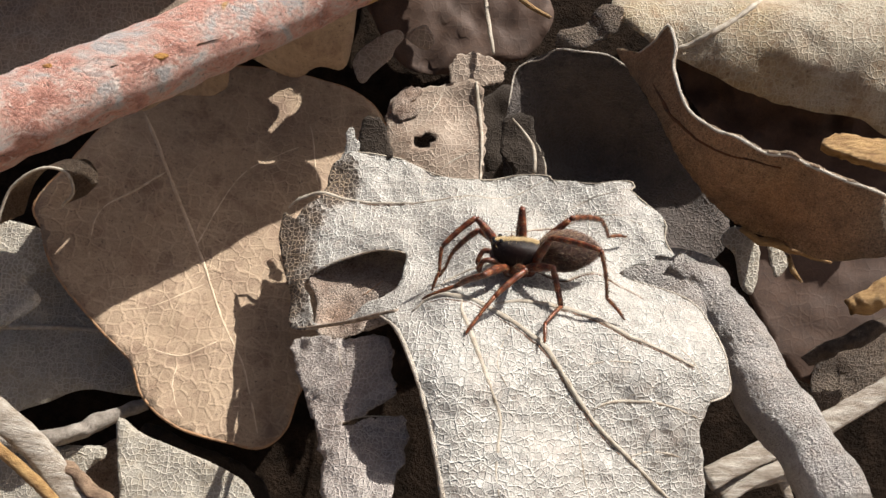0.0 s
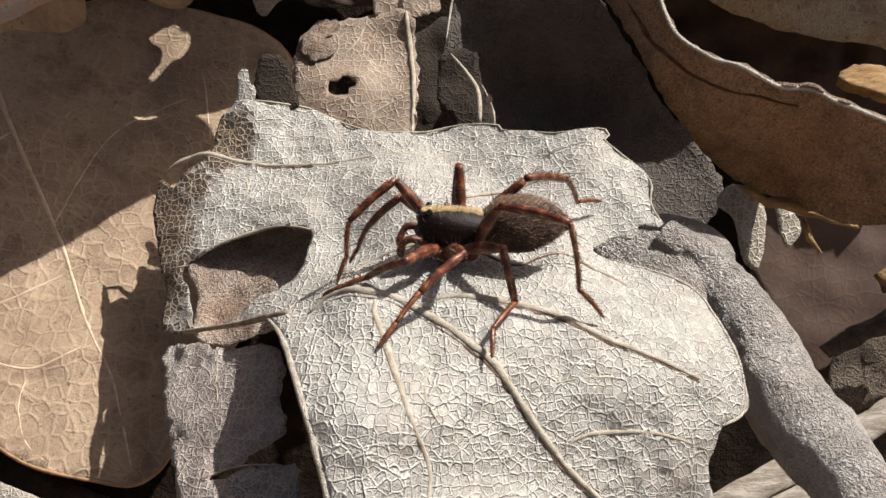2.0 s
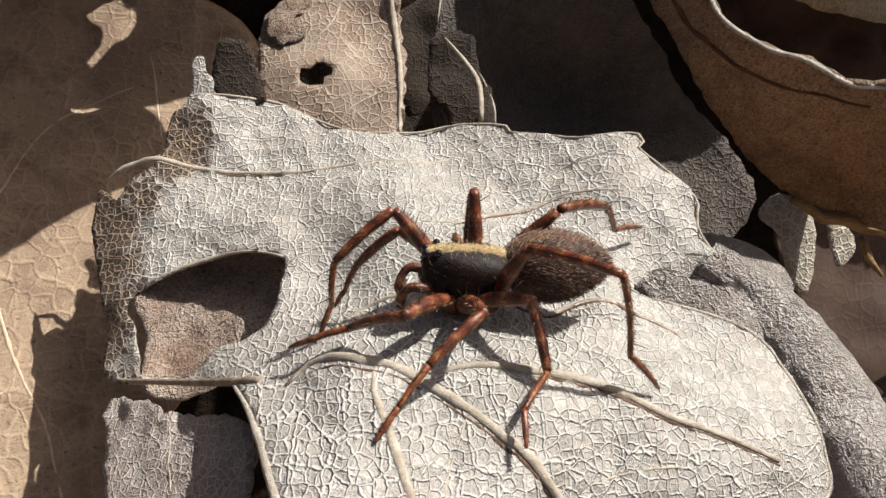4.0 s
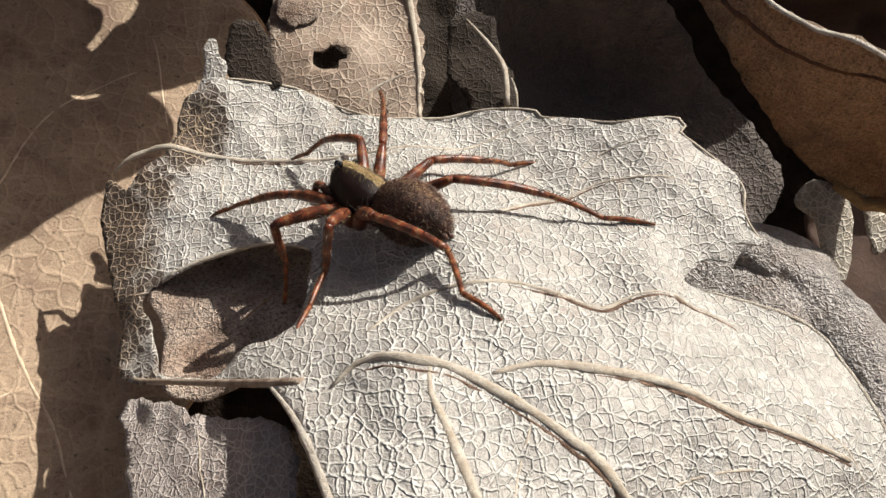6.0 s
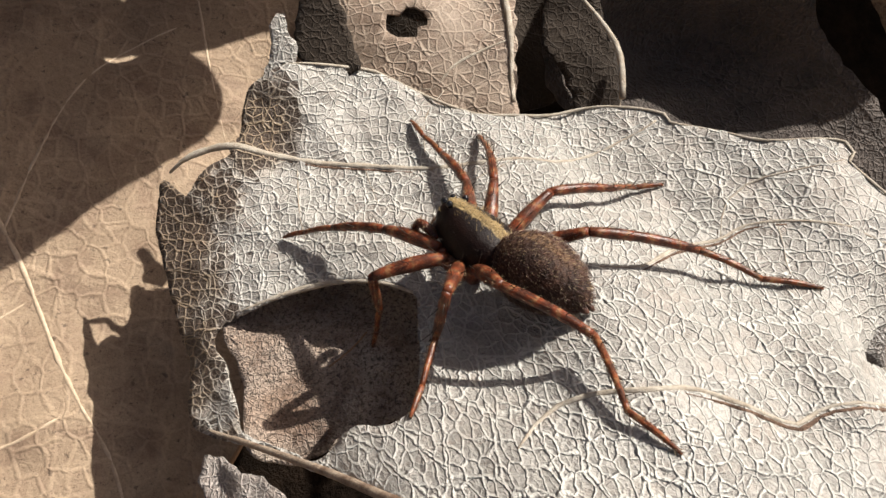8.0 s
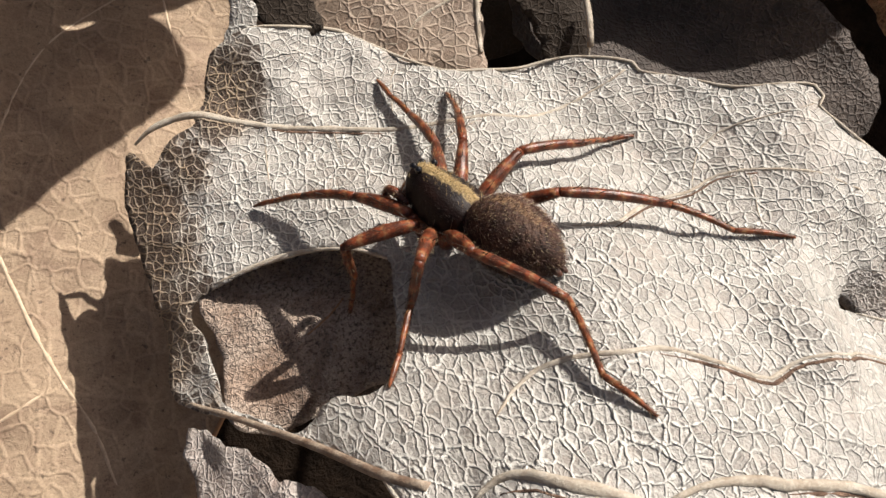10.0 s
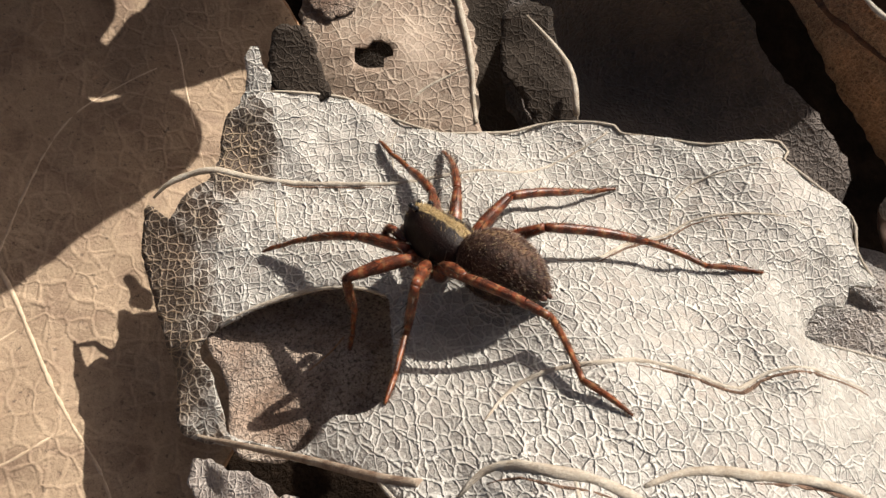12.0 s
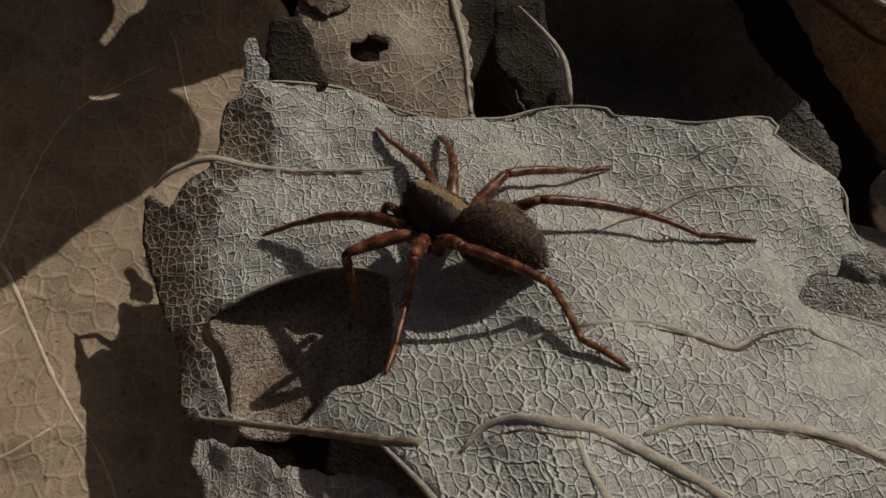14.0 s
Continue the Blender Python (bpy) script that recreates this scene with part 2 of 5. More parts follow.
def part(name, bm, material, parent, label=""):
    mesh = bpy.data.meshes.new(name)
    bm.to_mesh(mesh)
    bm.free()
    for p in mesh.polygons:
        p.use_smooth = True
    mesh.materials.append(material)
    ob = new(name, mesh)
    if parent is not None:
        ob.parent = parent
    if label:
        ob["label"] = label
    return ob


def sheet(control):
    """A smooth bent sheet through control points: a function of (u, v) arrays that gives w."""
    p = np.array(control, float)
    n = len(p)

    def kernel(d):
        return np.where(d > 1e-9, d * d * np.log(np.maximum(d, 1e-9)), 0.0)

    a = np.zeros((n + 3, n + 3))
    a[:n, :n] = kernel(np.linalg.norm(p[:, None, :2] - p[None, :, :2], axis=2)) + np.eye(n) * 0.6
    a[:n, n], a[:n, n + 1:], a[n, :n], a[n + 1:, :n] = 1, p[:, :2], 1, p[:, :2].T
    s = np.linalg.solve(a, np.r_[p[:, 2], 0, 0, 0])

    def height(uv):
        uv = np.atleast_2d(np.asarray(uv, float))
        d = np.linalg.norm(uv[:, None, :] - p[None, :, :2], axis=2)
        return kernel(d) @ s[:n] + s[n] + uv @ s[n + 1:]

    return height


def flat(w, tilt_u=0.0, tilt_v=0.0, at_u=0.0, at_v=0.0, bend=0.0):
    """A leaf that lies nearly flat, with a tilt and a slight bend."""
    def height(uv):
        uv = np.atleast_2d(np.asarray(uv, float))
        du, dv = uv[:, 0] - at_u, uv[:, 1] - at_v
        return w + tilt_u * du + tilt_v * dv + bend * (du * du + dv * dv)
    return height


def smooth_line(points, step, closed=False):
    """A Catmull-Rom line through the points, in even steps."""
    p = np.array(points, float)
    n = len(p)
    out = []
    for i in range(n if closed else n - 1):
        if closed:
            a, b, c, d = (p[(i + k) % n] for k in (-1, 0, 1, 2))
        else:
            a, b, c, d = p[max(i - 1, 0)], p[i], p[i + 1], p[min(i + 2, n - 1)]
        m = max(1, int(np.linalg.norm(c - b) / step))
        for k in range(m):
            t = k / m
            out.append(0.5 * (2 * b + (c - a) * t + (2 * a - 5 * b + 4 * c - d) * t * t + (3 * b - a - 3 * c + d) * t ** 3))
    if not closed:
        out.append(p[-1])
    return np.array(out)


def inside(points, ring):
    x, y = points[:, 0][:, None], points[:, 1][:, None]
    x0, y0 = ring[:, 0][None], ring[:, 1][None]
    x1, y1 = np.roll(ring[:, 0], -1)[None], np.roll(ring[:, 1], -1)[None]
    dy = np.where(np.abs(y1 - y0) < 1e-12, 1e-12, y1 - y0)
    return (((y0 > y) != (y1 > y)) & (x < (x1 - x0) * (y - y0) / dy + x0)).sum(1) % 2 == 1


def ragged(ring, size, seed):
    """An outline with small uneven nicks."""
    turn = np.roll(ring, -1, 0) - np.roll(ring, 1, 0)
    turn /= np.maximum(np.linalg.norm(turn, axis=1), 1e-9)[:, None]
    out = np.c_[turn[:, 1], -turn[:, 0]]
    push = np.array([noise.noise((x * 1.3, y * 1.3, seed)) + 0.6 * noise.noise((x * 4, y * 4, seed + 5)) for x, y in ring])
    return ring + out * (push * size)[:, None]


def leaf_mesh(height, outline, holes=(), step=0.45, thick=0.1, nick=0.1, wave=0.12, seed=1.0, lip=0.0, lip_wide=0.7):
    """A thin leaf: its outline filled with small triangles, bent by height(), with an underside and a rim. lip: millimetres by which the rim stands up."""
    from mathutils.geometry import delaunay_2d_cdt
    rings = [ragged(smooth_line(outline, step * 0.7, True), nick, seed)]
    rings += [ragged(smooth_line(h, step * 0.7, True), nick * 0.8, seed + 3) for h in holes]
    low, high = rings[0].min(0), rings[0].max(0)
    gu, gv = np.meshgrid(np.arange(low[0], high[0], step), np.arange(low[1], high[1], step * 0.87))
    gu[1::2] += step / 2
    grid = np.c_[gu.ravel(), gv.ravel()]
    keep = inside(grid, rings[0])
    for r in rings[1:]:
        keep &= ~inside(grid, r)
    grid = grid[keep]
    border = np.vstack(rings)
    near = np.array([np.min(((border - g) ** 2).sum(1)) for g in grid])
    far = near > (step * 0.45) ** 2
    grid, near = grid[far], near[far]
    edges, at = [], 0
    for r in rings:
        edges += [(at + i, at + (i + 1) % len(r)) for i in range(len(r))]
        at += len(r)
    verts = [Vector(v) for v in np.vstack([border, grid])]
    found, _, faces, *_ = delaunay_2d_cdt(verts, edges, [], 0, 1e-6)
    uv = np.array([tuple(v) for v in found])
    tri = np.array([f for f in faces if len(f) == 3])
    mid = uv[tri].mean(1)
    ok = inside(mid, rings[0])
    for r in rings[1:]:
        ok &= ~inside(mid, r)
    tri = tri[ok]
    used = np.unique(tri)
    index = np.full(len(uv), -1)
    index[used] = np.arange(len(used))
    uv, tri = uv[used], index[tri]
    w = height(uv)
    w = w + wave * np.array([noise.noise((u * 0.45, v * 0.45, seed)) + 0.45 * noise.noise((u * 1.4, v * 1.4, seed + 9)) for u, v in uv])
    if lip:
        edge_d = np.sqrt(np.array([np.min(((border - g) ** 2).sum(1)) for g in uv]))
        w = w + lip * np.exp(-(edge_d / lip_wide) ** 2)
    top = np.c_[uv, w]
    a, b, c = top[tri[:, 0]], top[tri[:, 1]], top[tri[:, 2]]
    fn = np.cross(b - a, c - a)
    flip = fn[:, 2] < 0
    tri[flip] = tri[flip][:, ::-1]
    fn[flip] *= -1
    vn = np.zeros_like(top)
    for k in range(3):
        np.add.at(vn, tri[:, k], fn)
    vn /= np.maximum(np.linalg.norm(vn, axis=1), 1e-12)[:, None]
    under = top - vn * thick
    n = len(top)
    turn = np.array(SLOPE)
    verts = np.vstack([top, under]) @ turn.T * MM
    sides = {}
    for f in tri:
        for i in range(3):
            e = (int(f[i]), int(f[(i + 1) % 3]))
            if (e[1], e[0]) in sides:
                del sides[(e[1], e[0])]
            else:
                sides[e] = True
    faces = [tuple(int(i) for i in f) for f in tri] + [tuple(int(i) + n for i in f[::-1]) for f in tri]
    faces += [(b, a, a + n, b + n) for a, b in sides]
    mesh = bpy.data.meshes.new("leaf")
    mesh.from_pydata([tuple(v) for v in verts], [], faces)
    for p in mesh.polygons:
        p.use_smooth = True
    mesh.update()
    return mesh


def tube_bm(bm, points, radii, sides=6, squash=1.0, cap=True):
    """A round, tapering tube along points (metres)."""
    pts = [Vector(p) for p in points]
    rings = []
    up = Vector((0, -0.5, 1)).normalized()
    for i, p in enumerate(pts):
        d = (pts[min(i + 1, len(pts) - 1)] - pts[max(i - 1, 0)]).normalized()
        side = d.cross(up)
        side = side.normalized() if side.length > 1e-6 else d.orthogonal().normalized()
        lift = side.cross(d).normalized()
        r = radii[i] if hasattr(radii, "__len__") else radii
        rings.append([bm.verts.new(p + (side * math.cos(2 * math.pi * k / sides) + lift * math.sin(2 * math.pi * k / sides) * squash) * r) for k in range(sides)])
    for a, b in zip(rings, rings[1:]):
        for k in range(sides):
            bm.faces.new((b[k], b[(k + 1) % sides], a[(k + 1) % sides], a[k]))
    if cap:
        bm.faces.new(rings[0])
        bm.faces.new(rings[-1][::-1])
    return bm


def vein_part(leaf, height, line, thick, material, taper=0.4, lift=0.0, name="vein"):
    """A raised vein that lies on its leaf."""
    uv = smooth_line(line, 0.35)
    w = height(uv) + lift
    r = np.linspace(thick, thick * taper, len(uv)) * np.minimum(1.0, 0.35 + np.arange(len(uv)) / 9.0)
    r = r * np.array([1 + 0.35 * noise.noise((u * 1.7, v * 1.7, 4.0)) for u, v in uv])
    bm = tube_bm(bmesh.new(), [spot(u, v, h) for (u, v), h in zip(uv, w)], r * MM, 6, 0.8)
    return part(name, bm, material, leaf)


BENT = {}
GROUPS = {"leaf_scrap": "small leaf scraps in the litter", "leaf_shred": "shreds behind the grey leaf", "grass_blade": "dry grass blades", "dry_stalk": "dry stalks",
          "bark_piece": "broken bark", "bark_sliver": "bark slivers", "leaf_fibre": "loose leaf fibres", "rust_leaf": "rust brown leaves", "shaded_red_leaf": "leaves in deep shade",
          "pale_leaf": "bleached leaves"}


def leaf(name, height, outline, material, label, holes=(), veins=(), vein_material=None, group="", **shape):
    wave, seed, crease = shape.pop("wave", 0.12), shape.get("seed", 1.0), shape.pop("crease", 0.0)

    def puckers(u, v):
        """Sharp little ridges between shallow dents, in two sizes."""
        a = 1 - abs(noise.noise((u * 0.55, v * 0.55, seed + 20))) * 3.2
        b = 1 - abs(noise.noise((u * 1.15, v * 1.15, seed + 30))) * 3.2
        return crease * (a + 0.5 * b + 0.25 * noise.noise((u * 2.6, v * 2.6, seed + 40)))

    def bent(uv):
        uv = np.atleast_2d(np.asarray(uv, float))
        bends = np.array([noise.noise((u * 0.45, v * 0.45, seed)) + 0.45 * noise.noise((u * 1.4, v * 1.4, seed + 9)) for u, v in uv])
        return height(uv) + wave * bends + (np.array([puckers(u, v) for u, v in uv]) if crease else 0.0)

    ob = new(name, leaf_mesh(bent, outline, holes, wave=0.0, **shape))
    ob.data.materials.append(material)
    tagged(ob, label, "leaf", group or GROUPS.get(name, ""))
    BENT[ob.name] = bent
    for line, thick in veins:
        vein_part(ob, bent, line, thick, vein_material or VEIN, lift=(0.05 if thick > 0.2 else -0.3) * thick)
    return ob


def rod(name, line, radii, material, label, category, sides=14, bumps=0.06, seed=2.0, step=0.6, squash=1.0):
    """A twig or stalk along a line of (u, v, w), with an uneven round section."""
    p = smooth_line(line, step)
    r = np.interp(np.linspace(0, 1, len(p)), np.linspace(0, 1, len(radii)), radii)
    bm = tube_bm(bmesh.new(), [spot(*q) for q in p], r * MM, sides, squash)
    for v in bm.verts:
        q = v.co / MM
        v.co += Vector((noise.noise(q * 0.9 + Vector((seed, 0, 0))), noise.noise(q * 0.9 + Vector((0, seed, 0))), noise.noise(q * 0.9 + Vector((0, 0, seed))))) * bumps * MM
    ob = part(name, bm, material, None)
    return tagged(ob, label, category, GROUPS.get(name, ""))


# ---- shapes: control points (u, v, w) and outlines (u, v), in millimetres on the slope ----
MAIN_BACK = [(-13.6, 2.8, -4.4), (-10.1, 4.7, -2.8), (-9.6, 7, -3.6), (-7.7, 8, -3.1), (-4.7, 8.1, -4.2), (-8.8, 4.3, -3), (-4.8, 3.8, -2.4), (-4.2, 0.8, 1.2), (-1.2, -1.9, 4.1), (-2.6, -2.1, 4.2), (3.9, 3.9, -0.8), (5.3, 5.3, -1.1), (7, 5.4, -0.3), (12.3, 4, 3.8), (11.4, 1.4, 6), (14, 0.9, 5.2), (14.4, -1.1, 5.7), (10.6, -2.9, 7.6), (7.2, 0.8, 4.2), (6.1, -0.9, 7.1), (1.5, 1.8, 3.7), (-10.6, -2.7, -0.2), (-10.4, -5.9, 0.8)]
MAIN_FRONT = [(2.8, -2.7, 10.5), (-0.1, -3.9, 9.7), (7.2, -3.3, 10.1), (-1.7, -6.3, 12.7), (5.1, -5.7, 14.2), (5.5, -6.5, 14.9), (7.4, -5.8, 13.8), (11.5, -6.4, 12.1), (11.7, -9, 13.6), (16.3, -10.2, 10.9), (14, -8.5, 12.2), (7.9, -11.8, 14.6), (14.4, -11.6, 12.3), (13.2, -13.6, 12.1), (1.4, -11.1, 19), (2.9, -13, 17.8), (4.4, -14.7, 17.9), (-2.6, -7.2, 14.5), (-6.2, -5.9, 6.1), (8.9, -3.1, 11.1), (18, -16, 7), (-3, -20, 19), (8, -22, 15), (-0.4, -5.3, 13.3), (0.55, -5.45, 13.9), (1.47, -5.65, 14.3), (-1.2, -5.55, 12.7), (-2, -6.15, 12.6), (2.5, -6.15, 14.4)]
MAIN_REAR_EDGE = [(-10.45, -6.07), (-11.37, -5.45), (-11.52, -3.55), (-12.4, -1.18), (-13.17, 1.36), (-13.07, 3.33), (-12.42, 3.07), (-11.89, 2.74), (-11.55, 3.29), (-10.96, 3.95), (-10.07, 4.45), (-10.26, 4.82), (-9.73, 5.13), (-9.58, 6.73), (-8.99, 7.46), (-8.07, 7.99), (-7.21, 8.12), (-4.74, 8.01), (-3.72, 7.66), (-2.22, 6.84), (-0.27, 5.98), (1.24, 5.9), (2.77, 5.89), (4.3, 6.18), (5.7, 6.11), (6.89, 5.78), (7.04, 5.41), (8.5, 4.92), (9.77, 4.48), (11.37, 4.47), (12.18, 4.34), (12.29, 3.93), (11.98, 3.6), (12.79, 2.51), (13.8, 1.58), (14.11, 0.9), (13.93, 0.01), (14.44, -1.14), (13.31, -1.26), (12.79, -1.97), (11.98, -1.93), (10.78, -2.62)]
MAIN_FRONT_EDGE = [(10.98, -2.92), (13.22, -3.68), (15.03, -4.51), (16.01, -6.18), (16.58, -8.29), (16.52, -10.13), (15.11, -10.77), (14.74, -11.6), (14.46, -12.61), (14.96, -14.48), (14.94, -16.73), (12, -21), (3, -22), (0.35, -16.35), (-0.3, -13.14), (-0.96, -10.93), (-1.86, -8.78), (-2.78, -7.23), (-4.03, -6.11), (-6.19, -6.14), (-8.28, -6.03)]
MAIN_HOLE = [(-10.49, -2.55), (-9.4, -1.7), (-7.73, -0.95), (-5.85, -0.51), (-4.38, -0.48), (-3.19, -0.81), (-3.12, -2.15), (-3.3, -3.69), (-4.18, -4.5), (-5.39, -4.8), (-6.39, -5.79), (-7.57, -5.87), (-9.19, -5.71), (-9.56, -5.01), (-9.92, -3.81)]
VEIN_A = [(-12.64, 3.75), (-11.72, 4.41), (-10.14, 4.76), (-8.34, 4.36), (-6.62, 4.05), (-4.63, 3.86), (-2.92, 3.71), (-1.72, 3.71), (0.9, 3.99), (2.6, 3.86), (4.22, 4.21), (5.97, 5.08), (6.61, 5.48)]
VEIN_B = [(2.67, 0.17), (4.04, 0.14), (5.64, 0.63), (7.22, 0.91), (8.27, 1.4), (9.41, 1.56), (10.64, 1.45), (11.56, 1.15), (13.18, 0.25)]
VEIN_C = [(-1.93, -6.2), (-1.18, -5.55), (-0.38, -5.32), (0.55, -5.47), (1.47, -5.65), (2.5, -6.2), (3.19, -6.62), (4, -7.18), (4.79, -7.84), (5.44, -8.39), (7.85, -11.79), (9.77, -13.67), (11.84, -15.45), (13.36, -16.7)]
VEIN_D = [(0.96, -5.65), (0.92, -6.35), (1.31, -7.4), (1.66, -8.39), (2.53, -10.79), (3.03, -12.18), (2.94, -13.86), (2.89, -15.23), (3.25, -16.56)]
VEIN_E = [(2.76, -5.88), (4.08, -5.64), (5.71, -5.84), (7.92, -6.3), (10.05, -7.28), (11.99, -7.96), (14.06, -8.85)]
VEIN_F = [(-0.84, -4.5), (0.5, -3.57), (1.97, -3.08), (3.78, -2.97), (5.24, -3.38), (6.73, -3.94), (7.86, -3.52), (8.94, -3.46), (11.06, -4.14), (11.79, -4.55)]
VEIN_G = [(8.01, -11.58), (9.12, -11.05), (11.35, -10.96), (13.02, -11.28), (14.64, -11.83)]
VEIN_H = [(6.85, -9.31), (7.81, -9.1), (9.09, -8.87), (10.39, -8.85)]
VEIN_I = [(10.26, -13.9), (11.43, -13.63), (12.83, -13.74), (13.76, -14.03)]
VEIN_J = [(7.2, -11.98), (7.33, -13.45), (7.61, -15.18), (8.08, -16.61)]
VEIN_K = [(-4.76, 3.76), (-4.3, 2.38)]
VEIN_L = [(-2.41, 4.09), (-2.29, 5.82), (-1.43, 7.07)]
VEIN_M = [(0.9, 3.99), (-0.61, 3.28), (-1.57, 2.86)]
VEIN_N = [(-7.48, 4.13), (-7.33, 2.14), (-7.06, 1.09)]
VEIN_O = [(9.13, 1.53), (9.04, 0.71), (8.86, -0.19)]
VEIN_P = [(7.32, 0.9), (7.83, 2.09), (8.46, 2.63), (9.35, 3.12), (11.9, 3.69)]
VEIN_Q = [(-9.4, -1.59), (-7.73, -0.93), (-5.85, -0.49), (-4.38, -0.46), (-3.18, -0.79)]
VEIN_R = [(3.64, -7.13), (2.87, -9.29), (3.47, -10.73)]
VEIN_S = [(12.63, -7.29), (14.05, -8.53), (14.82, -10.09)]
STEM = [(-11.06, -5.6, 0.17), (-10.46, -5.91, 0.8), (-9.29, -5.99, 2.11), (-6.2, -6.06, 6.38), (-4.03, -6.06, 10.07), (-2.85, -6.04, 11.52)]
BROWN = [(-14, 10.5, -12.2), (-23, 8.4, -7.2), (-20.4, -0.1, -7.6), (-25.9, 5.4, -6.2), (-16.9, -1.9, -7.5), (-17.1, -6.3, -5.2), (-20.2, -7.9, -4.6), (-16.6, 12.5, -12.7), (-14, 15.2, -13.5), (-16.5, -15, -2.8), (-12, -12, -5), (-8, 4, -12), (-6, 12, -14), (-26, -4.1, -5.2), (-14, 4.4, -9.9)]
BROWN_EDGE = [(-31.89, 2.02), (-30.41, -1.47), (-27.06, -5.25), (-23.84, -8.18), (-22.5, -10.68), (-19.67, -12.84), (-15.99, -13.84), (-13.63, -14.17), (-12.03, -12.78), (-11.27, -9.81), (-8.86, -5.66), (-5.85, 0.4), (-4.36, 7.26), (-6.12, 13.04), (-8.84, 16.82), (-14.92, 18.57), (-20.55, 18.25), (-26.34, 14.06), (-30.6, 7.27), (-32.54, 3.8)]
BROWN_V1 = [(-25.81, 12.44), (-24.16, 9.28), (-22.51, 5.67), (-20.49, 1.22), (-17.84, -4.37), (-15.53, -8.31), (-13.93, -13.25)]
BROWN_V2 = [(-23.08, 7.5), (-25.01, 5.87), (-27.72, 3.78), (-28.27, 1.44), (-28.24, -0.38)]
BROWN_V3 = [(-17.26, -6.19), (-20.3, -7.61), (-23.31, -6.84)]
BROWN_V4 = [(-20.3, -7.61), (-20.43, -9.76), (-19.65, -11.82), (-18.49, -12.8)]
BROWN_V5 = [(-20.7, 1.19), (-17.49, 8.57), (-12.37, 11.99)]
BROWN_V6 = [(-13.2, 13.7), (-12.77, 12.58), (-12.39, 10.36), (-11.87, 7.89), (-11.28, 5.19)]
BROWN_V7 = [(-19.25, -1.57), (-23.47, -3.91), (-25.93, -3.83)]
FLAP = [(-10.3, -6.7, 1.3), (-6.5, -7.3, 6.7), (-6.8, -8.6, 8.2), (-5.6, -11, 11.8), (-3, -9.5, 12.9), (-2.1, -12.4, 14.6), (-8.7, -6.3, 3.5), (-7, -16, 15.8), (-4, -15.9, 17.4), (-2, -18, 19.4), (-8.2, -10.5, 8.6)]
FLAP_EDGE = [(-10.78, -7.14), (-8.96, -6.73), (-6.4, -7.19), (-4.67, -7.2), (-3.34, -7.48), (-2.92, -8.97), (-3.08, -9.66), (-2.64, -10.96), (-4.06, -11.86), (-5.46, -12.64), (-3.87, -12.3), (-2.08, -12.2), (-1.81, -13.72), (-2.24, -15.52), (-2.62, -16.99), (-5.41, -18.03), (-6.52, -14.17), (-8.5, -10.83)]
UNDER = [(-9.4, -3, 0.2), (-9.3, -5.1, 1.5), (-3.9, -3, 0.9), (-6.5, 0, -2), (-3, 0.5, -2.2), (-6, -6.5, 2.4), (-2, -4, 1)]
UNDER_EDGE = [(-10.17, -2.24), (-8.87, -0.91), (-6.03, 0.15), (-2.63, -0.06), (-1.83, -2.06), (-2.27, -4.72), (-4.32, -5.62), (-6.08, -6.34), (-7.8, -6.82), (-9.09, -6.14), (-9.25, -4.69), (-9.53, -3.39)]
BACK = [(-2.8, 10.8, -8), (-2, 12.2, -8.9), (-1.8, 11.1, -8), (0.8, 9.4, -7.6), (1.7, 13.5, -9.2), (3.9, 13.8, -7.1), (-5, 8, -8.5)]
BACK_EDGE = [(-5.95, 14.84), (-4.57, 16.23), (-1.17, 16.67), (1.53, 16.43), (2.05, 13.96), (2.19, 10.58), (2.1, 7.94), (1.92, 5.67), (1.05, 4.99), (-3.04, 6.2), (-5.5, 8.38), (-6.14, 11.05)]
BACK_HOLE = [(-3.6, 11.24), (-3.02, 11.06), (-2.73, 11.58), (-1.96, 11.25), (-1.79, 10.57), (-2.2, 10.46), (-2.27, 10.05), (-3.11, 10.05), (-3.69, 10.48)]
TORN_EDGE = [(-5.83, 14.52), (-4.82, 16.26), (-3.35, 16.44), (-3.53, 15.25), (-4.1, 14.98), (-3.53, 13.71), (-4.58, 12.86), (-5.34, 13.25)]
BACK_V1 = [(1.38, 16.46), (1.73, 13.51), (1.96, 10.61), (1.89, 6.93)]
BACK_V2 = [(1.84, 9.82), (-0.41, 8.82), (-1.73, 7.59), (-2.89, 8.12)]
BACK_V3 = [(-1.17, 16.67), (-2.03, 14.28), (-3.59, 12.46)]
CUP = [(4.6, 16.5, -7.7), (11.9, 16.9, -4.9), (3.9, 13.8, -7.1), (8, 17.6, -6), (6, 12, -9.5), (9, 11, -13), (12.5, 11, -13), (15.5, 8, -12), (10, 7, -11), (14, 4.5, -10.5), (18, 3, -10)]
CUP_EDGE = [(4.43, 7.15), (3.66, 10.71), (4.26, 14.41), (5.14, 17.09), (7.77, 17.77), (10.18, 17.28), (13.36, 16.31), (16.71, 12.93), (18.96, 9.6), (21.0, 7.0), (22.2, 4.2), (20.6, 1.6), (17.2, 2.2), (13.57, 4.0), (8.89, 5.0)]
CURL = [(17.1, 7.9, 4.7), (13.4, 13.1, -0.8), (20.3, 5.9, 6.2), (23.9, 3.6, 4.7), (21.8, 2.8, -2.3), (26.4, 0.8, 3.7), (20.9, 1.7, -3.6), (33, -1, 5), (31, 3, 4.5), (15.5, 4, -4), (13.5, 16, -0.5), (11.5, 12, -4)]
